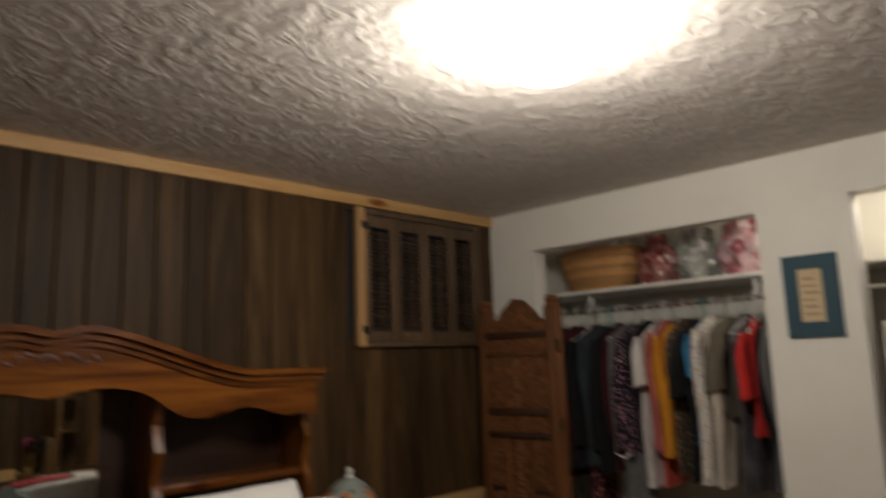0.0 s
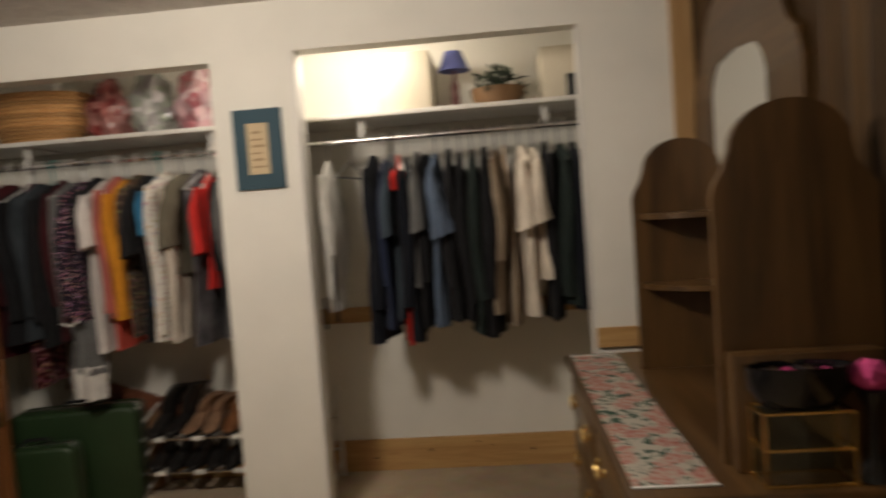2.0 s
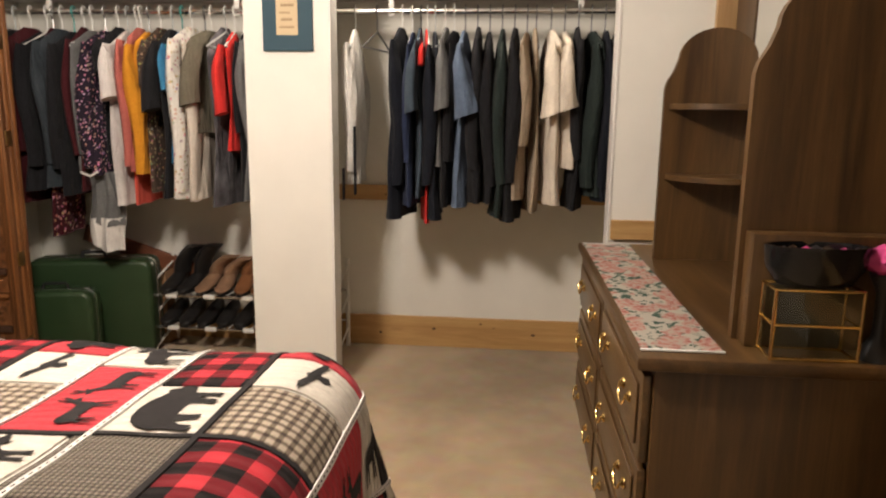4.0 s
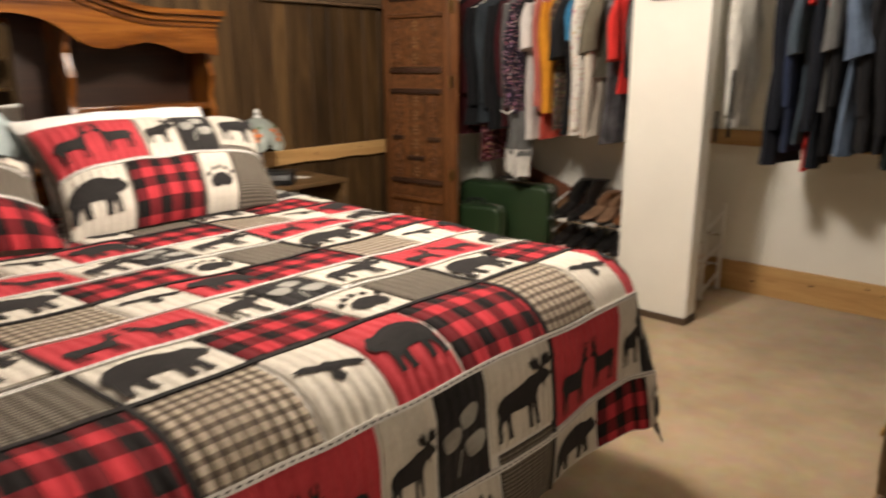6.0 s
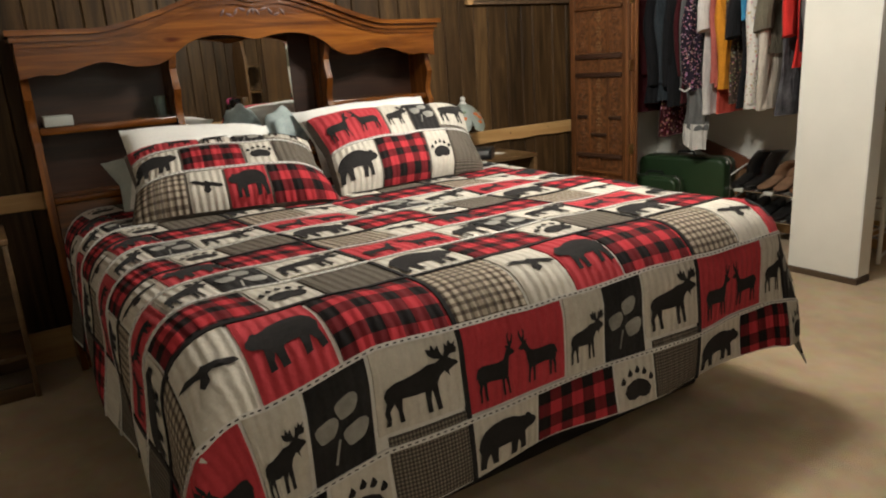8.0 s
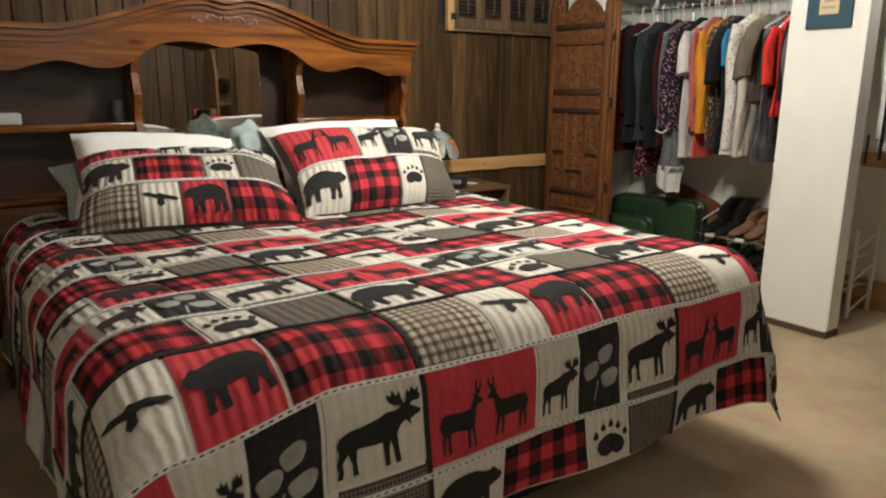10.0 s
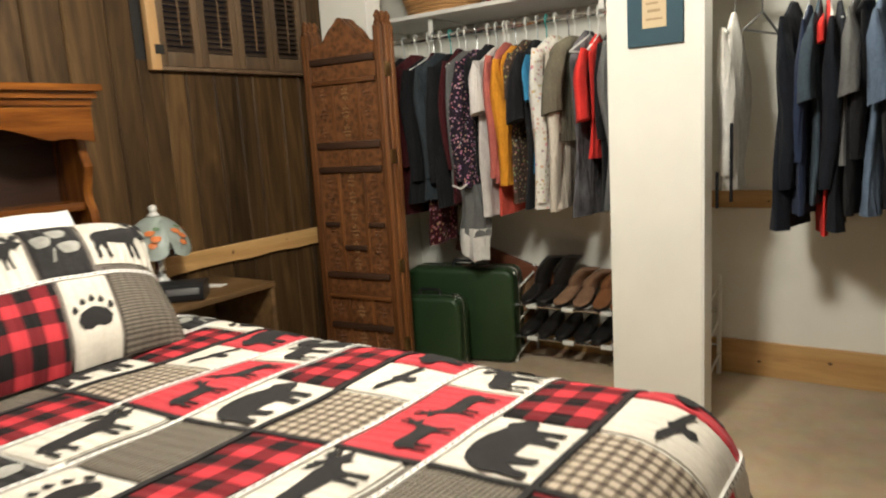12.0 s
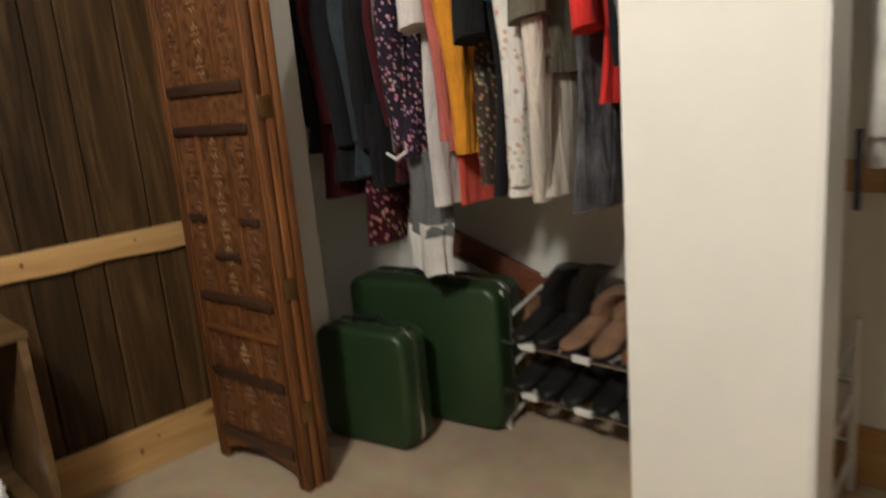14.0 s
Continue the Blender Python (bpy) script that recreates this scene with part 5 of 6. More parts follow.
# ---- carved folding screen ----
def carved_face():
    m, n, l, b = nodes_of("carved_face")
    mp = coords(n, l)
    v = n.new("ShaderNodeTexVoronoi")
    v.feature = "SMOOTH_F1"
    v.inputs["Scale"].default_value = 48
    l.new(mp.outputs[0], v.inputs["Vector"])
    g = noise_tex(n, l, mp, 22, 5)
    r = ramp(n, [(0.10, (0.062, 0.023, 0.0075)), (0.42, (0.122, 0.047, 0.015)), (0.8, (0.195, 0.079, 0.026))])
    mx = n.new("ShaderNodeMath")
    mx.operation = "ADD"
    l.new(v.outputs["Distance"], mx.inputs[0])
    sub = n.new("ShaderNodeMath")
    sub.operation = "MULTIPLY_ADD"
    sub.inputs[1].default_value, sub.inputs[2].default_value = 0.7, -0.35
    l.new(g.outputs["Fac"], sub.inputs[0])
    l.new(sub.outputs[0], mx.inputs[1])
    l.new(mx.outputs[0], r.inputs[0])
    l.new(r.outputs[0], b.inputs["Base Color"])
    b.inputs["Roughness"].default_value = 0.5
    bump(n, l, v.outputs["Distance"], b, 0.8, 0.006)
    return m


CFACE = carved_face()
DRAIL = wood("dark_carved_rail", (0.03, 0.013, 0.007), (0.055, 0.024, 0.012), (0.085, 0.04, 0.02), "X", 0.5)
CGOLD = wood("rubbed_carving", (0.17, 0.08, 0.028), (0.26, 0.135, 0.05), (0.36, 0.20, 0.08), "Z", 0.42, 2.0)
SW, ST = 0.455, 0.026
screen = thing("folding_screen", (0.34, 2.76, 0), "carved dark hardwood folding screen standing folded by the closet", "folding screen")


def leaf_of_screen(m, carved):
    def P(name, x0, x1, z0, z1, y0, y1, mat, bev=0.003, label=""):
        return part(name, box(x0, x1, y0, y1, z0, z1, bev, m), mat, screen, label)
    for x0 in (0.0, SW - 0.048):
        bm = box(x0, x0 + 0.048, 0, ST, 0.0, 1.69, 0.005, m)
        add_lathe(bm, [(0.017, 0), (0.02, 0.012), (0.012, 0.022), (0.018, 0.04), (0.008, 0.06), (0, 0.066)], 14, m @ Matrix.Translation((x0 + 0.024, ST / 2, 1.688)))
        part("post", bm, CARVED, screen)
        if carved:
            for dx in (0.012, 0.03):
                P("bead", x0 + dx, x0 + dx + 0.008, 0.02, 1.68, -0.004, 0.001, CARVED, 0.002)
    rails = [(0.095, 0.125), (0.305, 0.33), (0.455, 0.475), (0.555, 0.58), (1.055, 1.08), (1.165, 1.195), (1.455, 1.475), (1.545, 1.575)]
    for z0, z1 in rails:
        P("rail", 0.049, SW - 0.049, z0, z1, -0.008, ST + 0.002, DRAIL if z1 - z0 > 0.024 else CARVEDX)
    # pediment
    n = 24
    top = [(0.049 + (SW - 0.098) * k / n, 1.615 + 0.115 * math.exp(-((k / n - 0.5) / 0.24) ** 2) + 0.014 * abs(math.sin(5 * math.pi * k / n))) for k in range(n + 1)]
    out = [(0.049, 1.577)] + [(SW - 0.049, 1.577)] + top[::-1]
    part("pediment", prism(out, ST - 0.006, m @ Matrix(((1, 0, 0, 0), (0, 0, -1, ST - 0.003), (0, 1, 0, 0), (0, 0, 0, 1)))), CFACE, screen)
    part("apron", prism([(0.049, 0.093), (0.049, 0.03), (0.09, 0.055), (SW / 2, 0.085), (SW - 0.09, 0.055), (SW - 0.049, 0.03), (SW - 0.049, 0.093)], ST - 0.008, m @ Matrix(((1, 0, 0, 0), (0, 0, -1, ST - 0.004), (0, 1, 0, 0), (0, 0, 0, 1)))), CARVEDX, screen)
    spans = [(0.127, 0.303, 3), (0.332, 0.453, 3), (0.477, 0.553, 2), (0.582, 1.053, 3), (1.082, 1.163, 2), (1.197, 1.453, 3), (1.477, 1.543, 1)]
    for z0, z1, cols in spans:
        xs = [0.049 + (SW - 0.098) * k / cols for k in range(cols + 1)]
        if cols == 3:
            xs[1], xs[2] = 0.049 + (SW - 0.098) * 0.30, 0.049 + (SW - 0.098) * 0.70
        for k in range(cols):
            p = P("panel", xs[k] + 0.001, xs[k + 1] - 0.001, z0, z1, 0.006, ST - 0.006, CFACE, 0.0)
            if k:
                P("mullion", xs[k] - 0.009, xs[k] + 0.009, z0, z1, 0.0, ST, CARVED)
            if carved and z1 - z0 > 0.1:
                cx, w = (xs[k] + xs[k + 1]) / 2, xs[k + 1] - xs[k]
                bm = bmesh.new()
                steps = max(1, int((z1 - z0) / 0.07))
                for j in range(steps):
                    cz = z0 + (z1 - z0) * (j + 0.5) / steps
                    for q in range(8):
                        a = q * math.pi / 4
                        rr = min(w * 0.24, 0.026)
                        add_lathe(bm, [(0.0, -0.011), (0.006, -0.003), (0.0, 0.011)], 6, m @ Matrix.Translation((cx + rr * 0.6 * math.cos(a), 0.005, cz + rr * math.sin(a))) @ Matrix.Rotation(-a + math.pi / 2, 4, "Y"))
                    add_lathe(bm, [(0.0, -0.008), (0.007, 0.0), (0.0, 0.008)], 8, m @ Matrix.Translation((cx, 0.005, cz)))
                tagged(part("carving", bm, CGOLD if k == cols // 2 and cols == 3 else CFACE, p), kind="stuff")
    if carved:
        for x0, x1, z in ((0.058, 0.14, 0.80), (0.31, SW - 0.058, 0.80), (0.165, 0.29, 0.69)):
            P("bar", x0, x1, z, z + 0.022, -0.006, 0.01, DRAIL)


base_m = Matrix.Translation((0.116, 2.731, 0)) @ Matrix.Rotation(math.atan2(0.037, 0.452), 4, "Z")
leaf_of_screen(base_m, True)
leaf_of_screen(base_m @ Matrix.Translation((0.003, 0.031, 0)), False)
leaf_of_screen(base_m @ Matrix.Translation((0.006, 0.062, 0)), False)
for z in (0.25, 0.62, 1.12, 1.5):
    part("hinge", box(SW - 0.002, SW + 0.005, 0.008, 0.050, z - 0.03, z + 0.03, 0.001, base_m), paint("dull_brass", (0.30, 0.2, 0.08), 0.4, metal=1.0), screen)

# ---- window with louvred shutters ----
win = tagged(thing("window_1", (0.0, 2.45, 1.52), "small high window with dark louvred wooden shutters", "", "", "structure"), "", "")
SHUT = wood("shutter_wood", (0.07, 0.04, 0.02), (0.13, 0.08, 0.042), (0.19, 0.12, 0.066), "Z", 0.5)
LOUV = wood("dark_louvre", (0.03, 0.02, 0.014), (0.055, 0.036, 0.024), (0.08, 0.055, 0.035), "Y", 0.45)
wy0, wy1, wz0, wz1 = 2.005, 2.87, 1.52, 2.185
part("frame", box(0.001, 0.035, wy0, wy0 + 0.045, wz0, wz1, 0.003), PINEZ, win, "pale pine frame")
part("frame", box(0.001, 0.035, wy1 - 0.03, wy1, wz0, wz1, 0.003), SHUT, win)
part("frame", box(0.001, 0.033, wy0 + 0.046, wy1 - 0.031, wz1 - 0.03, wz1, 0.003), SHUT, win)
part("sill", box(0.001, 0.034, wy0 + 0.046, wy1 - 0.031, wz0, wz0 + 0.016, 0.003), SHUT, win)
for z in (1.60, 2.10):
    part("hinge", box(0.034, 0.038, wy0 + 0.02, wy0 + 0.06, z - 0.018, z + 0.018, 0.001), DARK, win)
pw = (wy1 - wy0 - 0.08) / 4
for k in range(4):
    y0 = wy0 + 0.047 + k * pw
    y1 = y0 + pw - 0.003
    s = part("shutter", box(0.005, 0.030, y0, y0 + 0.032, wz0 + 0.018, wz1 - 0.032, 0.002), SHUT, win)
    part("stile", box(0.005, 0.030, y1 - 0.032, y1, wz0 + 0.018, wz1 - 0.032, 0.002), SHUT, s)
    for z0, z1 in ((wz0 + 0.018, wz0 + 0.075), (wz1 - 0.09, wz1 - 0.033)):
        part("rail", box(0.006, 0.029, y0 + 0.033, y1 - 0.033, z0, z1, 0.002), SHUT, s)
    z = wz0 + 0.088
    while z < wz1 - 0.10:
        m = Matrix.Translation((0.016, 0, z)) @ Matrix.Rotation(radians(38), 4, "Y")
        part("slat", box(-0.015, 0.015, y0 + 0.034, y1 - 0.034, -0.002, 0.002, 0, m), LOUV, s)
        z += 0.022
    part("tilt_rod", box(0.031, 0.037, (y0 + y1) / 2 - 0.004, (y0 + y1) / 2 + 0.004, wz0 + 0.10, wz1 - 0.11, 0.001), SHUT, s)
part("pane", box(-0.10, -0.096, WIN[0], WIN[1], WIN[2], WIN[3]), glassy("window_glass"), win)

# ---- nightstand with lamp and clock ----
NX0, NX1, NY0, NY1, NZ = 0.025, 0.40, 1.66, 2.19, 0.663


def nightstand(y0, y1, label):
    t = thing("nightstand", ((NX0 + NX1) / 2, (y0 + y1) / 2, 0), label, "nightstand")
    part("top", box(NX0, NX1, y0, y1, NZ - 0.022, NZ, 0.003), NSWOOD, t)
    part("side", box(NX0, NX1 - 0.004, y0 + 0.004, y0 + 0.024, 0, NZ - 0.023, 0.002), NSWOOD, t)
    part("side", box(NX0, NX1 - 0.004, y1 - 0.024, y1 - 0.004, 0, NZ - 0.023, 0.002), NSWOOD, t)
    part("shelf", box(NX0, NX1 - 0.008, y0 + 0.025, y1 - 0.025, 0.17, 0.19, 0.002), NSWOOD, t)
    part("back", box(NX0, NX0 + 0.008, y0 + 0.025, y1 - 0.025, 0.0, NZ - 0.024), NSWOOD, t)
    part("plinth", box(NX1 - 0.035, NX1 - 0.018, y0 + 0.025, y1 - 0.025, 0.0, 0.06, 0.002), NSWOOD, t)
    return t


nightstand(NY0, NY1, "open walnut nightstand with one low shelf")
nightstand(-1.02, -0.50, "open walnut nightstand beside the bed in shade")
clock = thing("clock_radio", (0.27, 1.83, NZ), "black clock radio with red glowing digits", "clock")
cm = Matrix.Translation((0.262, 1.808, NZ)) @ Matrix.Rotation(radians(-47), 4, "Z")
bm = bmesh.new()
prof = [(-0.055, 0.004), (0.062, 0.004), (0.066, 0.018), (0.056, 0.058), (0.045, 0.064), (-0.05, 0.064), (-0.055, 0.058)]
part("body", prism(prof, 0.26, cm @ Matrix(((1, 0, 0, 0), (0, 0, -1, 0.13), (0, 1, 0, 0), (0, 0, 0, 1)))), BLACKPL, clock)
face_m = cm @ Matrix.Translation((0.0622, 0, 0.038)) @ Matrix.Rotation(radians(-14), 4, "Y")
part("dial", box(0.0, 0.0015, -0.115, -0.02, -0.014, 0.014, 0, face_m), paint("smoked_plastic", (0.02, 0.004, 0.004), 0.15), clock)
part("grille", box(0.0, 0.002, 0.0, 0.115, -0.012, 0.012, 0.0005, face_m), paint("grey_grille", (0.10, 0.10, 0.10), 0.5), clock, "grey speaker grille")
REDLED = glow("red_digit", (1.0, 0.03, 0.03), 3.0)


def digit(pattern, y, name="digit"):
    bm = bmesh.new()
    seg = {"a": (0, .01, .010, .0022), "g": (0, 0, .010, .0022), "d": (0, -.01, .010, .0022), "f": (-.006, .005, .0022, .008), "b": (.006, .005, .0022, .008), "e": (-.006, -.005, .0022, .008), "c": (.006, -.005, .0022, .008)}
    for ch in pattern:
        cy, cz, w, h = seg[ch]
        add_box(bm, 0.0016, 0.0024, y + cy - w / 2, y + cy + w / 2, cz - h / 2, cz + h / 2, 0, face_m)
    part(name, bm, REDLED, clock, "red lit digit", 0)


digit("bc", -0.098), digit("abc", -0.080)
part("colon", add_box(box(0.0016, 0.0024, -0.0665, -0.0645, 0.003, 0.005, 0, face_m), 0.0016, 0.0024, -0.0665, -0.0645, -0.005, -0.003, 0, face_m), REDLED, clock, "red lit dots", 0)
digit("afgcd", -0.052), digit("abc", -0.034)
solo("card", box(-0.035, 0.035, -0.025, 0.025, NZ, NZ + 0.003, 0, Matrix.Translation((0.22, 2.04, 0)) @ Matrix.Rotation(0.4, 4, "Z")), WHITEPL, "small white card lying on the nightstand", "card")

lamp_t = thing("touch_lamp", (0.115, 1.875, NZ), "white touch lamp with painted glass petal shade, unlit", "lamp")
lm = Matrix.Translation((0.115, 1.875, NZ))
LWHITE = paint("white_enamel", (0.66, 0.65, 0.62), 0.3)
part("base", lathe([(0, 0), (0.058, 0), (0.06, 0.008), (0.045, 0.03), (0.022, 0.06), (0.018, 0.075), (0.0, 0.075)], 26, lm), LWHITE, lamp_t)
part("stem", lathe([(0.018, 0.075), (0.026, 0.09), (0.020, 0.11), (0.028, 0.135), (0.018, 0.16), (0.014, 0.20), (0.0, 0.2)], 22, lm), CHROME, lamp_t)
PETAL = paint("frosted_glass_petal", (0.52, 0.58, 0.54), 0.35, 200, 0.0006, 0.12)
ORANGE = paint("painted_orange_flower", (0.55, 0.17, 0.05), 0.4)
LEAFG = paint("painted_green_leaf", (0.16, 0.24, 0.14), 0.4)


def petal_at(a0, s, t):
    """Petal of the shade: s across, t down."""
    r = 0.016 + 0.108 * math.sin(min(1.0, t) * 1.5) ** 0.9
    z = 0.30 - 0.155 * t ** 1.5
    half = 0.52 * (1 - 0.18 * max(0, t - 0.7) / 0.3)
    edge = 0.018 * (s * s) * max(0, t - 0.5) * 2
    a = a0 + s * half
    return lm @ Vector((r * math.cos(a), r * math.sin(a), z + edge))


for k in range(6):
    a0 = k * math.pi / 3 + 0.35
    bm = bmesh.new()
    n, m2 = 8, 10
    g = [[bm.verts.new(petal_at(a0, -1 + 2 * i / n, j / m2)) for j in range(m2 + 1)] for i in range(n + 1)]
    for i in range(n):
        for j in range(m2):
            bm.faces.new((g[i][j], g[i][j + 1], g[i + 1][j + 1], g[i + 1][j]))
    r = bmesh.ops.solidify(bm, geom=bm.faces[:], thickness=0.003)
    p = part("petal", bm, PETAL, lamp_t, "frosted glass petal", 60)
    for dx, dt, rr, mat in ((-0.2, 0.5, 0.020, ORANGE), (0.22, 0.62, 0.020, ORANGE), (0.0, 0.74, 0.017, ORANGE), (0.3, 0.42, 0.014, LEAFG)):
        c = petal_at(a0, dx, dt)
        outv = (c - (lm @ Vector((0, 0, 0.1)))).normalized()
        q = outv.to_track_quat("Z", "Y").to_matrix().to_4x4()
        part("flower", lathe([(rr, 0.0), (rr * 0.7, 0.0022), (0.0, 0.003)], 9, Matrix.Translation(c + outv * 0.0012) @ q), mat, p)
part("finial", lathe([(0.020, 0.298), (0.024, 0.303), (0.012, 0.315), (0.016, 0.327), (0.012, 0.34), (0.0, 0.345)], 18, lm), LWHITE, lamp_t)
# cloth and books in the middle of the headboard
lumpy("folded_cloth", (0.36, 0.68, 0.80), (0.09, 0.10, 0.13), cloth("pale_blue_cloth", (0.36, 0.42, 0.42), 0.12), "crumpled pale blue cloth behind the pillows", "cloth", 5, 0.2)
for k, (y0, y1, z0, z1, c, words) in enumerate(((0.29, 0.47, 0.826, 0.875, (0.10, 0.05, 0.03), "brown hardback book lying on the headboard shelf"), (0.30, 0.465, 0.876, 0.925, (0.05, 0.07, 0.09), "dark blue book lying in the stack"),
                                             (0.295, 0.46, 0.926, 0.962, (0.52, 0.46, 0.30), "cream paperback book on top of the stack"))):
    book = thing("book", (0.14, (y0 + y1) / 2, z0), words, "book", "books by the mirror")
    part("cover", box(0.075, 0.205, y0, y1, z0, z1, 0.002), paint("book_cover", c, 0.5), book)
    part("pages", box(0.0755, 0.2065, y0 + 0.004, y1 + 0.0012, z0 + 0.004, z1 - 0.004), paint("book_pages", (0.60, 0.55, 0.45), 0.8), book, "cream page edges")
woven = thing("woven_box", (0.14, 0.55, 0.826), "dark woven box with pale cloth lining by the mirror", "box")
part("body", box(0.08, 0.205, 0.475, 0.60, 0.826, 0.965, 0.006), checks("dark_wicker", (0.05, 0.035, 0.025), (0.03, 0.02, 0.014), (0.015, 0.01, 0.008), 0.012), woven)
part("lining", box(0.085, 0.20, 0.48, 0.595, 0.966, 0.978, 0.004), WHITEC, woven, "pale cloth lining")
solo("glass", lathe([(0, 0), (0.03, 0), (0.034, 0.09), (0.032, 0.09), (0.028, 0.006), (0, 0.006)], 20, Matrix.Translation((0.13, 0.20, 1.056))), glassy("drinking_glass", (0.8, 0.95, 0.93)), "small clear glass on the headboard shelf", "glass")
solo("tissue_box", box(0.08, 0.2, -0.28, -0.17, 1.056, 1.10, 0.006), paint("pale_card", (0.35, 0.36, 0.33), 0.7), "small pale box on the headboard shelf", "box")
lumpy("red_hat", (0.16, 1.66, NZ), (0.06, 0.06, 0.13), cloth("red_felt", (0.30, 0.02, 0.03), 0.2), "small red soft thing on the nightstand", "cloth", 6, 0.15)
lumpy("laundry_bag", (0.30, -0.72, NZ), (0.11, 0.12, 0.09), WHITEC, "white crumpled bag on the shaded nightstand", "bag", 7, 0.25)

lumpy("folded_towel", (0.24, 1.92, 0.191), (0.12, 0.17, 0.06), WHITEC, "white folded towel on the low nightstand shelf", "towel", 11, 0.25)

# ---- dresser with hutch ----
DX0, DX1, DY0, DY1, DZ = 2.895, 3.44, 1.512, 2.83, 0.752
dresser = thing("dresser", ((DX0 + DX1) / 2, (DY0 + DY1) / 2, 0), "brown oak dresser with brass handles by the closet", "dresser")
part("top", box(DX0 - 0.018, DX1, DY0 - 0.012, DY1, DZ - 0.03, DZ, 0.006), OAKY, dresser)
part("carcass", box(DX0 + 0.022, DX1 - 0.002, DY0 + 0.003, DY1 - 0.003, 0.0, DZ - 0.031, 0.003), OAK, dresser)
part("plinth", box(DX0 + 0.03, DX0 + 0.045, DY0 + 0.01, DY1 - 0.01, 0.0, 0.07), DARK, dresser)


def bail(parent, x, y, z):
    pts = [(x - 0.009, y - 0.042, z)] + [(x - 0.011 - 0.003 * math.sin(a), y - 0.042 * math.cos(a), z - 0.030 * math.sin(a)) for a in [math.pi * k / 10 for k in range(1, 10)]] + [(x - 0.009, y + 0.042, z)]
    rings = []
    for k, p in enumerate(pts):
        a = math.pi * k / (len(pts) - 1)
        out = Vector((0, -math.cos(a), -math.sin(a)))
        rings.append([tuple(Vector(p) + 0.0034 * (math.cos(q) * out + math.sin(q) * Vector((1, 0, 0)))) for q in [math.pi * j / 4 for j in range(8)]])
    part("handle", loft(rings), BRASS, parent, "brass bail handle")
    for dy in (-0.042, 0.042):
        part("post", lathe([(0.014, 0), (0.012, 0.004), (0.006, 0.008), (0.006, 0.011), (0.0, 0.013)], 12, Matrix.Translation((x, y + dy, z)) @ Matrix.Rotation(-math.pi / 2, 4, "Y")), BRASS, parent, "brass handle post")


mid = (DY0 + DY1) / 2
for c, (y0, y1) in enumerate(((DY0 + 0.012, mid - 0.008), (mid + 0.008, DY1 - 0.012))):
    for z0, z1 in ((0.505, 0.705), (0.295, 0.49), (0.085, 0.28)):
        d = part("drawer", box(DX0, DX0 + 0.021, y0, y1, z0, z1, 0.006), OAKY, dresser)
        part("raised_panel", box(DX0 - 0.006, DX0 - 0.0005, y0 + 0.03, y1 - 0.03, z0 + 0.03, z1 - 0.03, 0.003), OAKY, d)
        for f in (0.22, 0.78):
            bail(d, DX0 - 0.007, y0 + (y1 - y0) * f, (z0 + z1) / 2 + 0.012)

hutch = thing("dresser_hutch", (3.27, 2.12, DZ), "brown oak dresser hutch with arched ends and tall mirror", "hutch")


def hutch_end(y0, y1, flip):
    out = [(3.09, 0.0), (3.09, 0.545), (3.097, 0.57), (3.115, 0.60), (3.13, 0.64)]
    out += [(3.255 - 0.125 * math.cos(a), 0.64 + 0.10 * math.sin(a)) for a in [math.pi * k / 14 for k in range(1, 14)]]
    out += [(3.38, 0.64), (3.388, 0.60), (3.415, 0.57), (3.43, 0.55), (3.43, 0.0)]
    return prism([(x + 0.018, z + DZ + (0.033 if z else 0.0)) for x, z in out], y1 - y0, Matrix(((1, 0, 0, 0), (0, 0, -1, y1), (0, 1, 0, 0), (0, 0, 0, 1))))


part("end_board", hutch_end(2.54, 2.565, False), OAK, hutch)
part("end_board", hutch_end(1.658, 1.683, True), OAK, hutch)
for y0, sgn in ((2.54, -1), (1.683, 1)):
    for z in (1.03, 1.262):
        prof = [(3.425, 0.0)] + [(3.425 - 0.30 * math.cos(a), 0.19 * math.sin(a)) for a in [math.pi / 2 * k / 10 for k in range(11)]]
        part("shelf", prism([(x, y0 + sgn * (0.001 + y)) for x, y in prof], 0.018, Matrix.Translation((0, 0, z))), OAKY, hutch)
part("base_box", box(3.118, 3.42, 1.603, 1.656, DZ, 1.0, 0.004), OAK, hutch)
# mirror with a shaped top behind the ends
yz = Matrix(((0, 0, 1, 3.432), (1, 0, 0, 0), (0, 1, 0, 0), (0, 0, 0, 1)))
outer = [(1.96, DZ), (2.93, DZ), (2.93, 1.66), (2.90, 1.74), (2.84, 1.78), (2.80, 1.86), (2.70, 1.96), (2.56, 2.02), (2.445, 2.035), (2.33, 2.02), (2.19, 1.96), (2.09, 1.86), (2.05, 1.78), (1.99, 1.74), (1.96, 1.66)]
inner = [(2.20, 1.68), (2.23, 1.735), (2.28, 1.77), (2.46, 1.785), (2.64, 1.77), (2.69, 1.735), (2.72, 1.68)]
part("stile", prism([p for p in outer[1:3]] + [(2.722, 1.66), (2.722, DZ)], 0.023, yz), OAK, hutch)
part("stile", prism([(1.96, DZ), (2.198, DZ), (2.198, 1.66), (1.96, 1.66)], 0.023, yz), OAK, hutch)
part("bottom_rail", prism([(2.2, DZ), (2.72, DZ), (2.72, DZ + 0.05), (2.2, DZ + 0.05)], 0.023, yz), OAKY, hutch)
part("crest", prism(outer[2:] + [(2.198, 1.661)] + inner + [(2.722, 1.661)], 0.023, yz), OAKY, hutch)
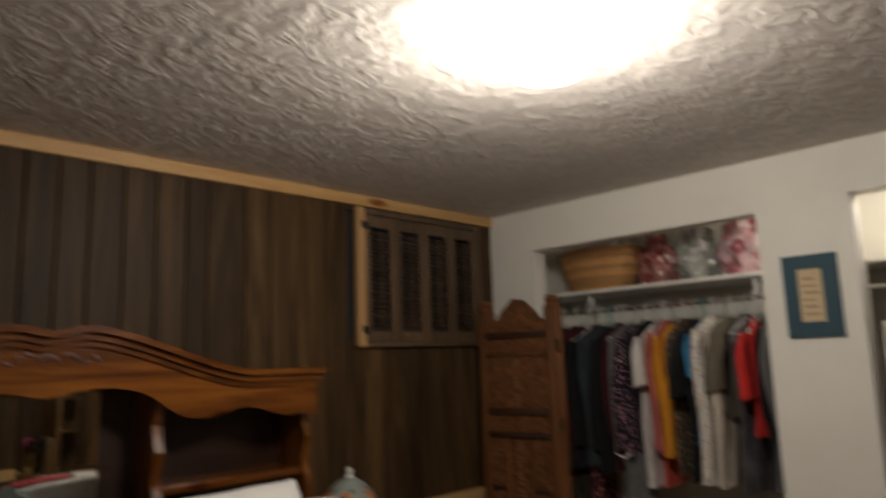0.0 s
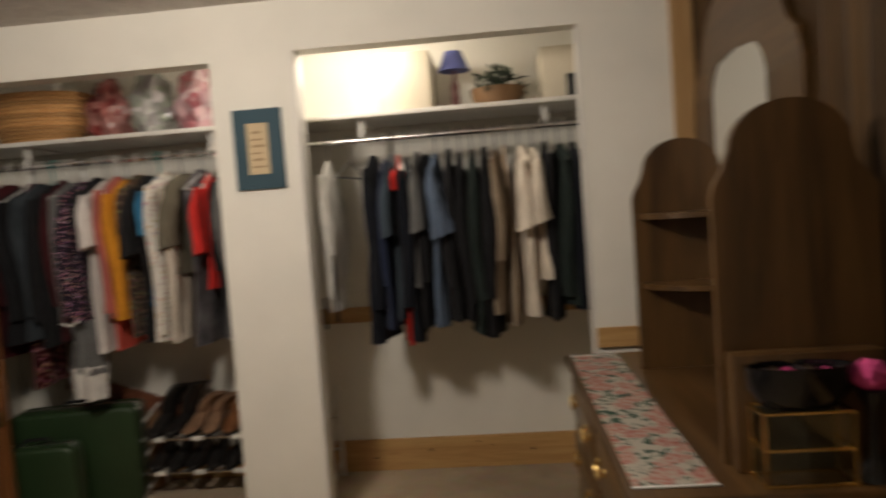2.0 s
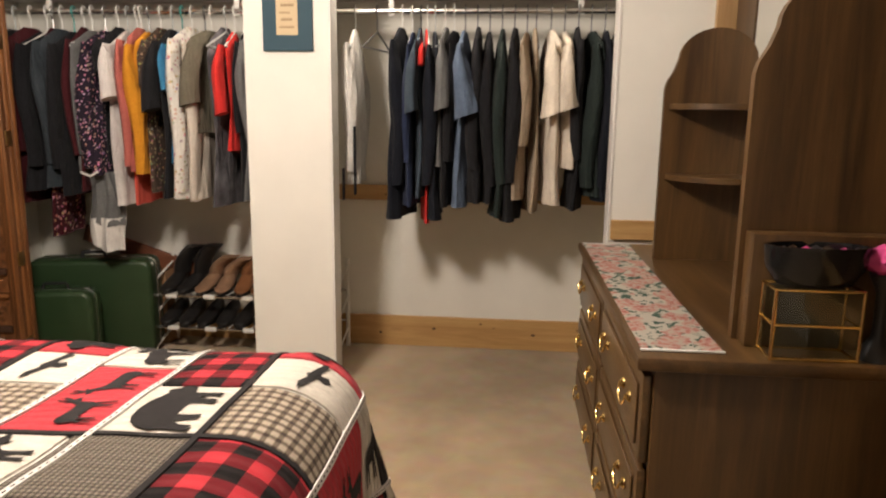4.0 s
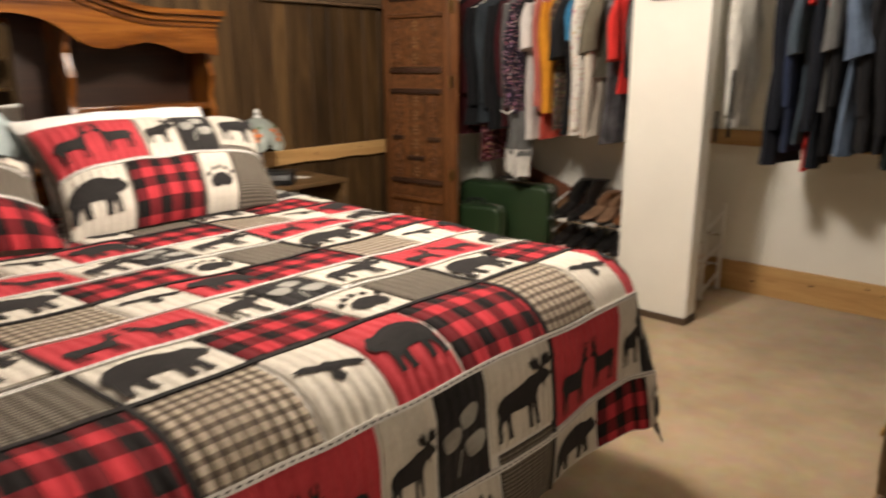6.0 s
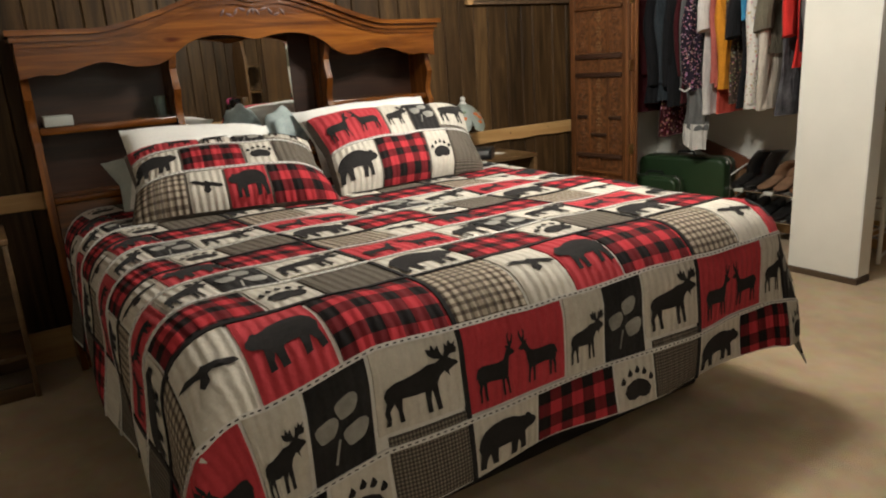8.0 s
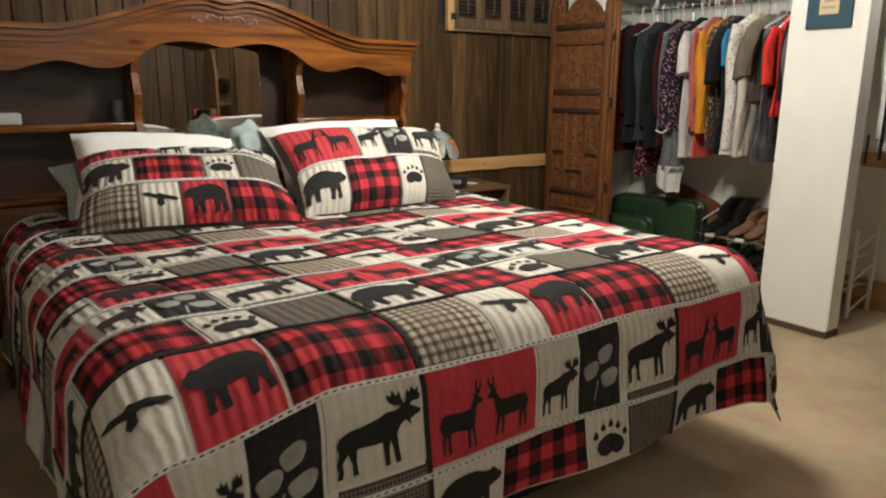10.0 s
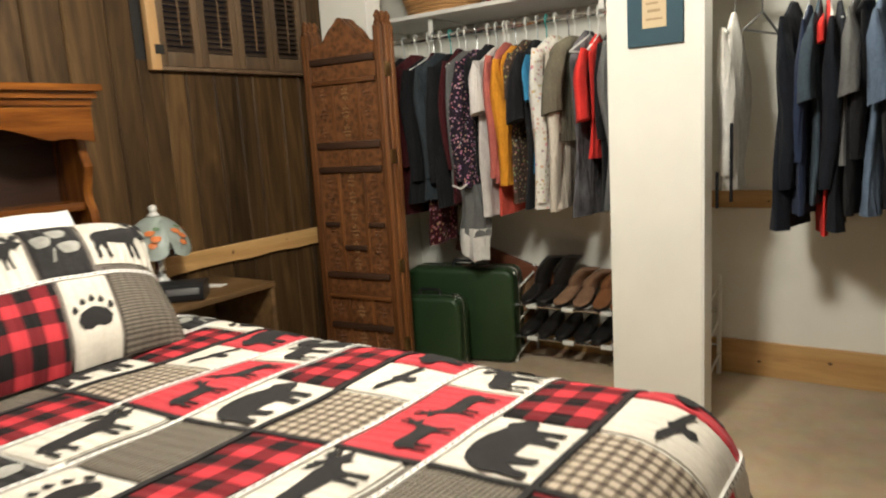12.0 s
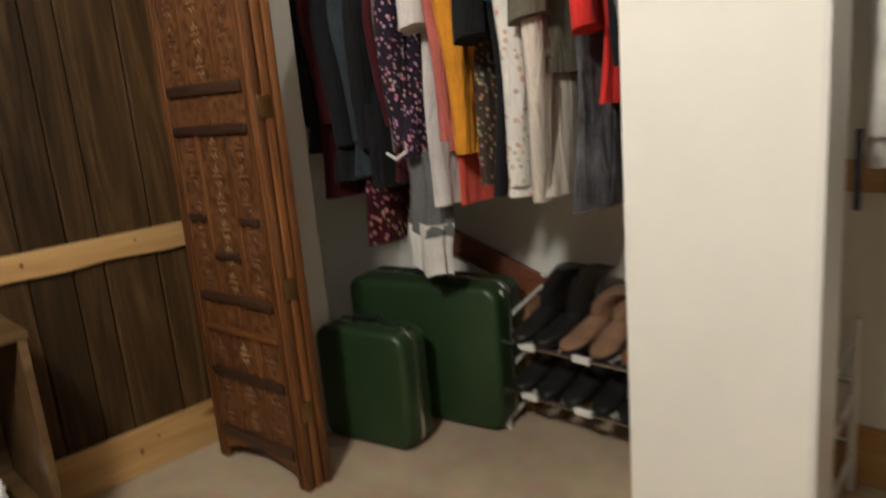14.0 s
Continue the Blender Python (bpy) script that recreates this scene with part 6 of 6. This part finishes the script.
part("mirror", prism([(2.20, DZ + 0.051), (2.72, DZ + 0.051)] + inner[::-1], 0.004, Matrix.Translation((0.004, 0, 0)) @ yz), MIRROR, hutch, "mirror glass")

# flowered runner on the dresser
def flowered():
    m, n, l, b = nodes_of("rose_print_cloth")
    mp = coords(n, l)
    v = n.new("ShaderNodeTexVoronoi")
    v.inputs["Scale"].default_value = 15
    v2 = n.new("ShaderNodeTexVoronoi")
    v2.inputs["Scale"].default_value = 62
    wob = noise_tex(n, l, mp, 18, 3)
    off = n.new("ShaderNodeVectorMath")
    off.operation = "MULTIPLY_ADD"
    off.inputs[1].default_value = (0.05, 0.05, 0.05)
    l.new(wob.outputs["Color"], off.inputs[0])
    l.new(mp.outputs[0], off.inputs[2])
    l.new(off.outputs[0], v.inputs["Vector"])
    l.new(off.outputs[0], v2.inputs["Vector"])
    leaf = ramp(n, [(0.0, (0.04, 0.10, 0.075)), (0.34, (0.09, 0.16, 0.11)), (0.40, (0.68, 0.64, 0.55))])
    l.new(v2.outputs["Color"], leaf.inputs[0])
    rose = ramp(n, [(0.0, (0.36, 0.06, 0.06)), (0.25, (0.60, 0.20, 0.17)), (0.5, (0.68, 0.40, 0.33)), (0.8, (0.66, 0.56, 0.47))])
    l.new(v2.outputs["Distance"], rose.inputs[0])
    sel = ramp(n, [(0.52, (1, 1, 1)), (0.56, (0, 0, 0))])
    l.new(v.outputs["Distance"], sel.inputs[0])
    c = mixed(n, l, sel.outputs[0], leaf.outputs[0], rose.outputs[0])
    l.new(c, b.inputs["Base Color"])
    b.inputs["Roughness"].default_value = 0.95
    fine = noise_tex(n, l, mp, 500, 2)
    bump(n, l, fine.outputs["Fac"], b, 0.4, 0.001)
    return m


bm = bmesh.new()
nx, ny = 8, 60
for i in range(nx + 1):
    for j in range(ny + 1):
        x, y = 2.892 + 0.17 * i / nx, 1.552 + 1.226 * j / ny
        bm.verts.new((x, y, DZ + 0.004 + 0.0012 * noise.noise(Vector((x * 20, y * 9, 0)))))
bm.verts.ensure_lookup_table()
for i in range(nx):
    for j in range(ny):
        a = i * (ny + 1) + j
        bm.faces.new((bm.verts[a], bm.verts[a + ny + 1], bm.verts[a + ny + 2], bm.verts[a + 1]))
bmesh.ops.solidify(bm, geom=bm.faces[:], thickness=0.003)
runner = thing("table_runner", (2.977, 2.17, DZ + 0.001), "rose-printed cloth runner lying along the dresser", "table runner")
part("cloth", bm, flowered(), runner)
for y in (1.546, 2.779):
    part("hem", box(2.890, 3.064, y - 0.003, y + 0.003, DZ + 0.001, DZ + 0.006, 0.001), WHITEC, runner, "white stitched hem")

# glass and brass case with a black basket on it
case = thing("jewelry_case", (3.23, 1.56, DZ), "small brass-edged glass jewelry case on dresser", "jewelry case")
jx0, jx1, jy0, jy1, jz1 = 3.145, 3.315, 1.522, 1.599, DZ + 0.148
for x in (jx0, jx1):
    for y in (jy0, jy1):
        part("edge", tube((x, y, DZ), (x, y, jz1), 0.004, seg=6), BRASS, case)
for z in (DZ + 0.004, jz1, DZ + 0.075):
    for a, b in (((jx0, jy0, z), (jx1, jy0, z)), ((jx0, jy1, z), (jx1, jy1, z)), ((jx0, jy0, z), (jx0, jy1, z)), ((jx1, jy0, z), (jx1, jy1, z))):
        part("edge", tube(a, b, 0.0035, seg=6), BRASS, case)
CASEGL = glassy("case_glass", (0.9, 0.92, 0.85))
for b4 in ((jx0 + 0.004, jx1 - 0.004, jy0 + 0.001, jy0 + 0.003), (jx0 + 0.001, jx0 + 0.003, jy0 + 0.004, jy1 - 0.004)):
    part("pane", box(*b4, DZ + 0.008, jz1 - 0.004), CASEGL, case)
part("lining", box(jx0 + 0.008, jx1 - 0.008, jy1 - 0.01, jy1 - 0.004, DZ + 0.01, jz1 - 0.004), paint("dark_velvet", (0.03, 0.025, 0.012), 0.9), case)
tray = thing("black_basket", (3.23, 1.56, jz1 + 0.004), "shiny black basket of trinkets on the glass case", "basket")
part("bowl", lathe([(0, 0.002), (0.075, 0.004), (0.10, 0.04), (0.105, 0.085), (0.097, 0.085), (0.088, 0.04), (0.0, 0.02)], 28, Matrix.Translation((3.23, 1.56, jz1 + 0.002)) @ Matrix.Diagonal((1, 0.45, 1, 1))), paint("black_gloss", (0.01, 0.01, 0.011), 0.12), tray)
rnd = random.Random(3)
for k in range(7):
    part("trinket", lathe([(0, -0.012), (0.010, -0.006), (0.012, 0.004), (0, 0.012)], 10, Matrix.Translation((3.16 + 0.023 * k, 1.56 + rnd.uniform(-0.02, 0.02), jz1 + 0.075))), (BLKL, CHROME, paint("pink_plastic", (0.5, 0.05, 0.18), 0.3))[k % 3], tray)
lumpy("pink_bow", (3.365, 1.555, DZ + 0.18), (0.038, 0.03, 0.032), cloth("pink_ribbon", (0.55, 0.07, 0.22), 0.2), "pink ribbon bow on the black stand", "ribbon", 9, 0.3)
solo("black_stand", lathe([(0, 0), (0.035, 0), (0.03, 0.02), (0.012, 0.05), (0.012, 0.14), (0.03, 0.18), (0, 0.182)], 18, Matrix.Translation((3.365, 1.555, DZ))), BLACKPL, "small black stand on the dresser", "stand")

# ---- ceiling lights ----
def ceiling_light(xy, label, glass):
    cl = thing("ceiling_light", (*xy, CEIL), label, "lamp", "ceiling lights")
    lmx = Matrix.Translation((*xy, CEIL))
    part("plate", lathe([(0.10, -0.001), (0.10, -0.018), (0.08, -0.021), (0, -0.021)], 32, lmx), WHITEPL, cl)
    ob = part("shade", lathe([(0.105, -0.004), (0.14, -0.015), (0.15, -0.04), (0.14, -0.08), (0.10, -0.115), (0.04, -0.13), (0.0, -0.132)], 32, lmx), glass, cl, "glowing frosted glass bowl")
    ob.visible_shadow = False
    part("finial", lathe([(0.012, -0.13), (0.014, -0.138), (0.006, -0.146), (0, -0.148)], 14, lmx), WHITEPL, cl)


ceiling_light(LAMP_XY, "round frosted glass ceiling light over the bed, lit", glow("lit_frosted_glass", WARM, 30))
ceiling_light(DOOR_LAMP_XY, "round frosted glass ceiling light by the door, lit", glow("dim_frosted_glass", WARM, 4))
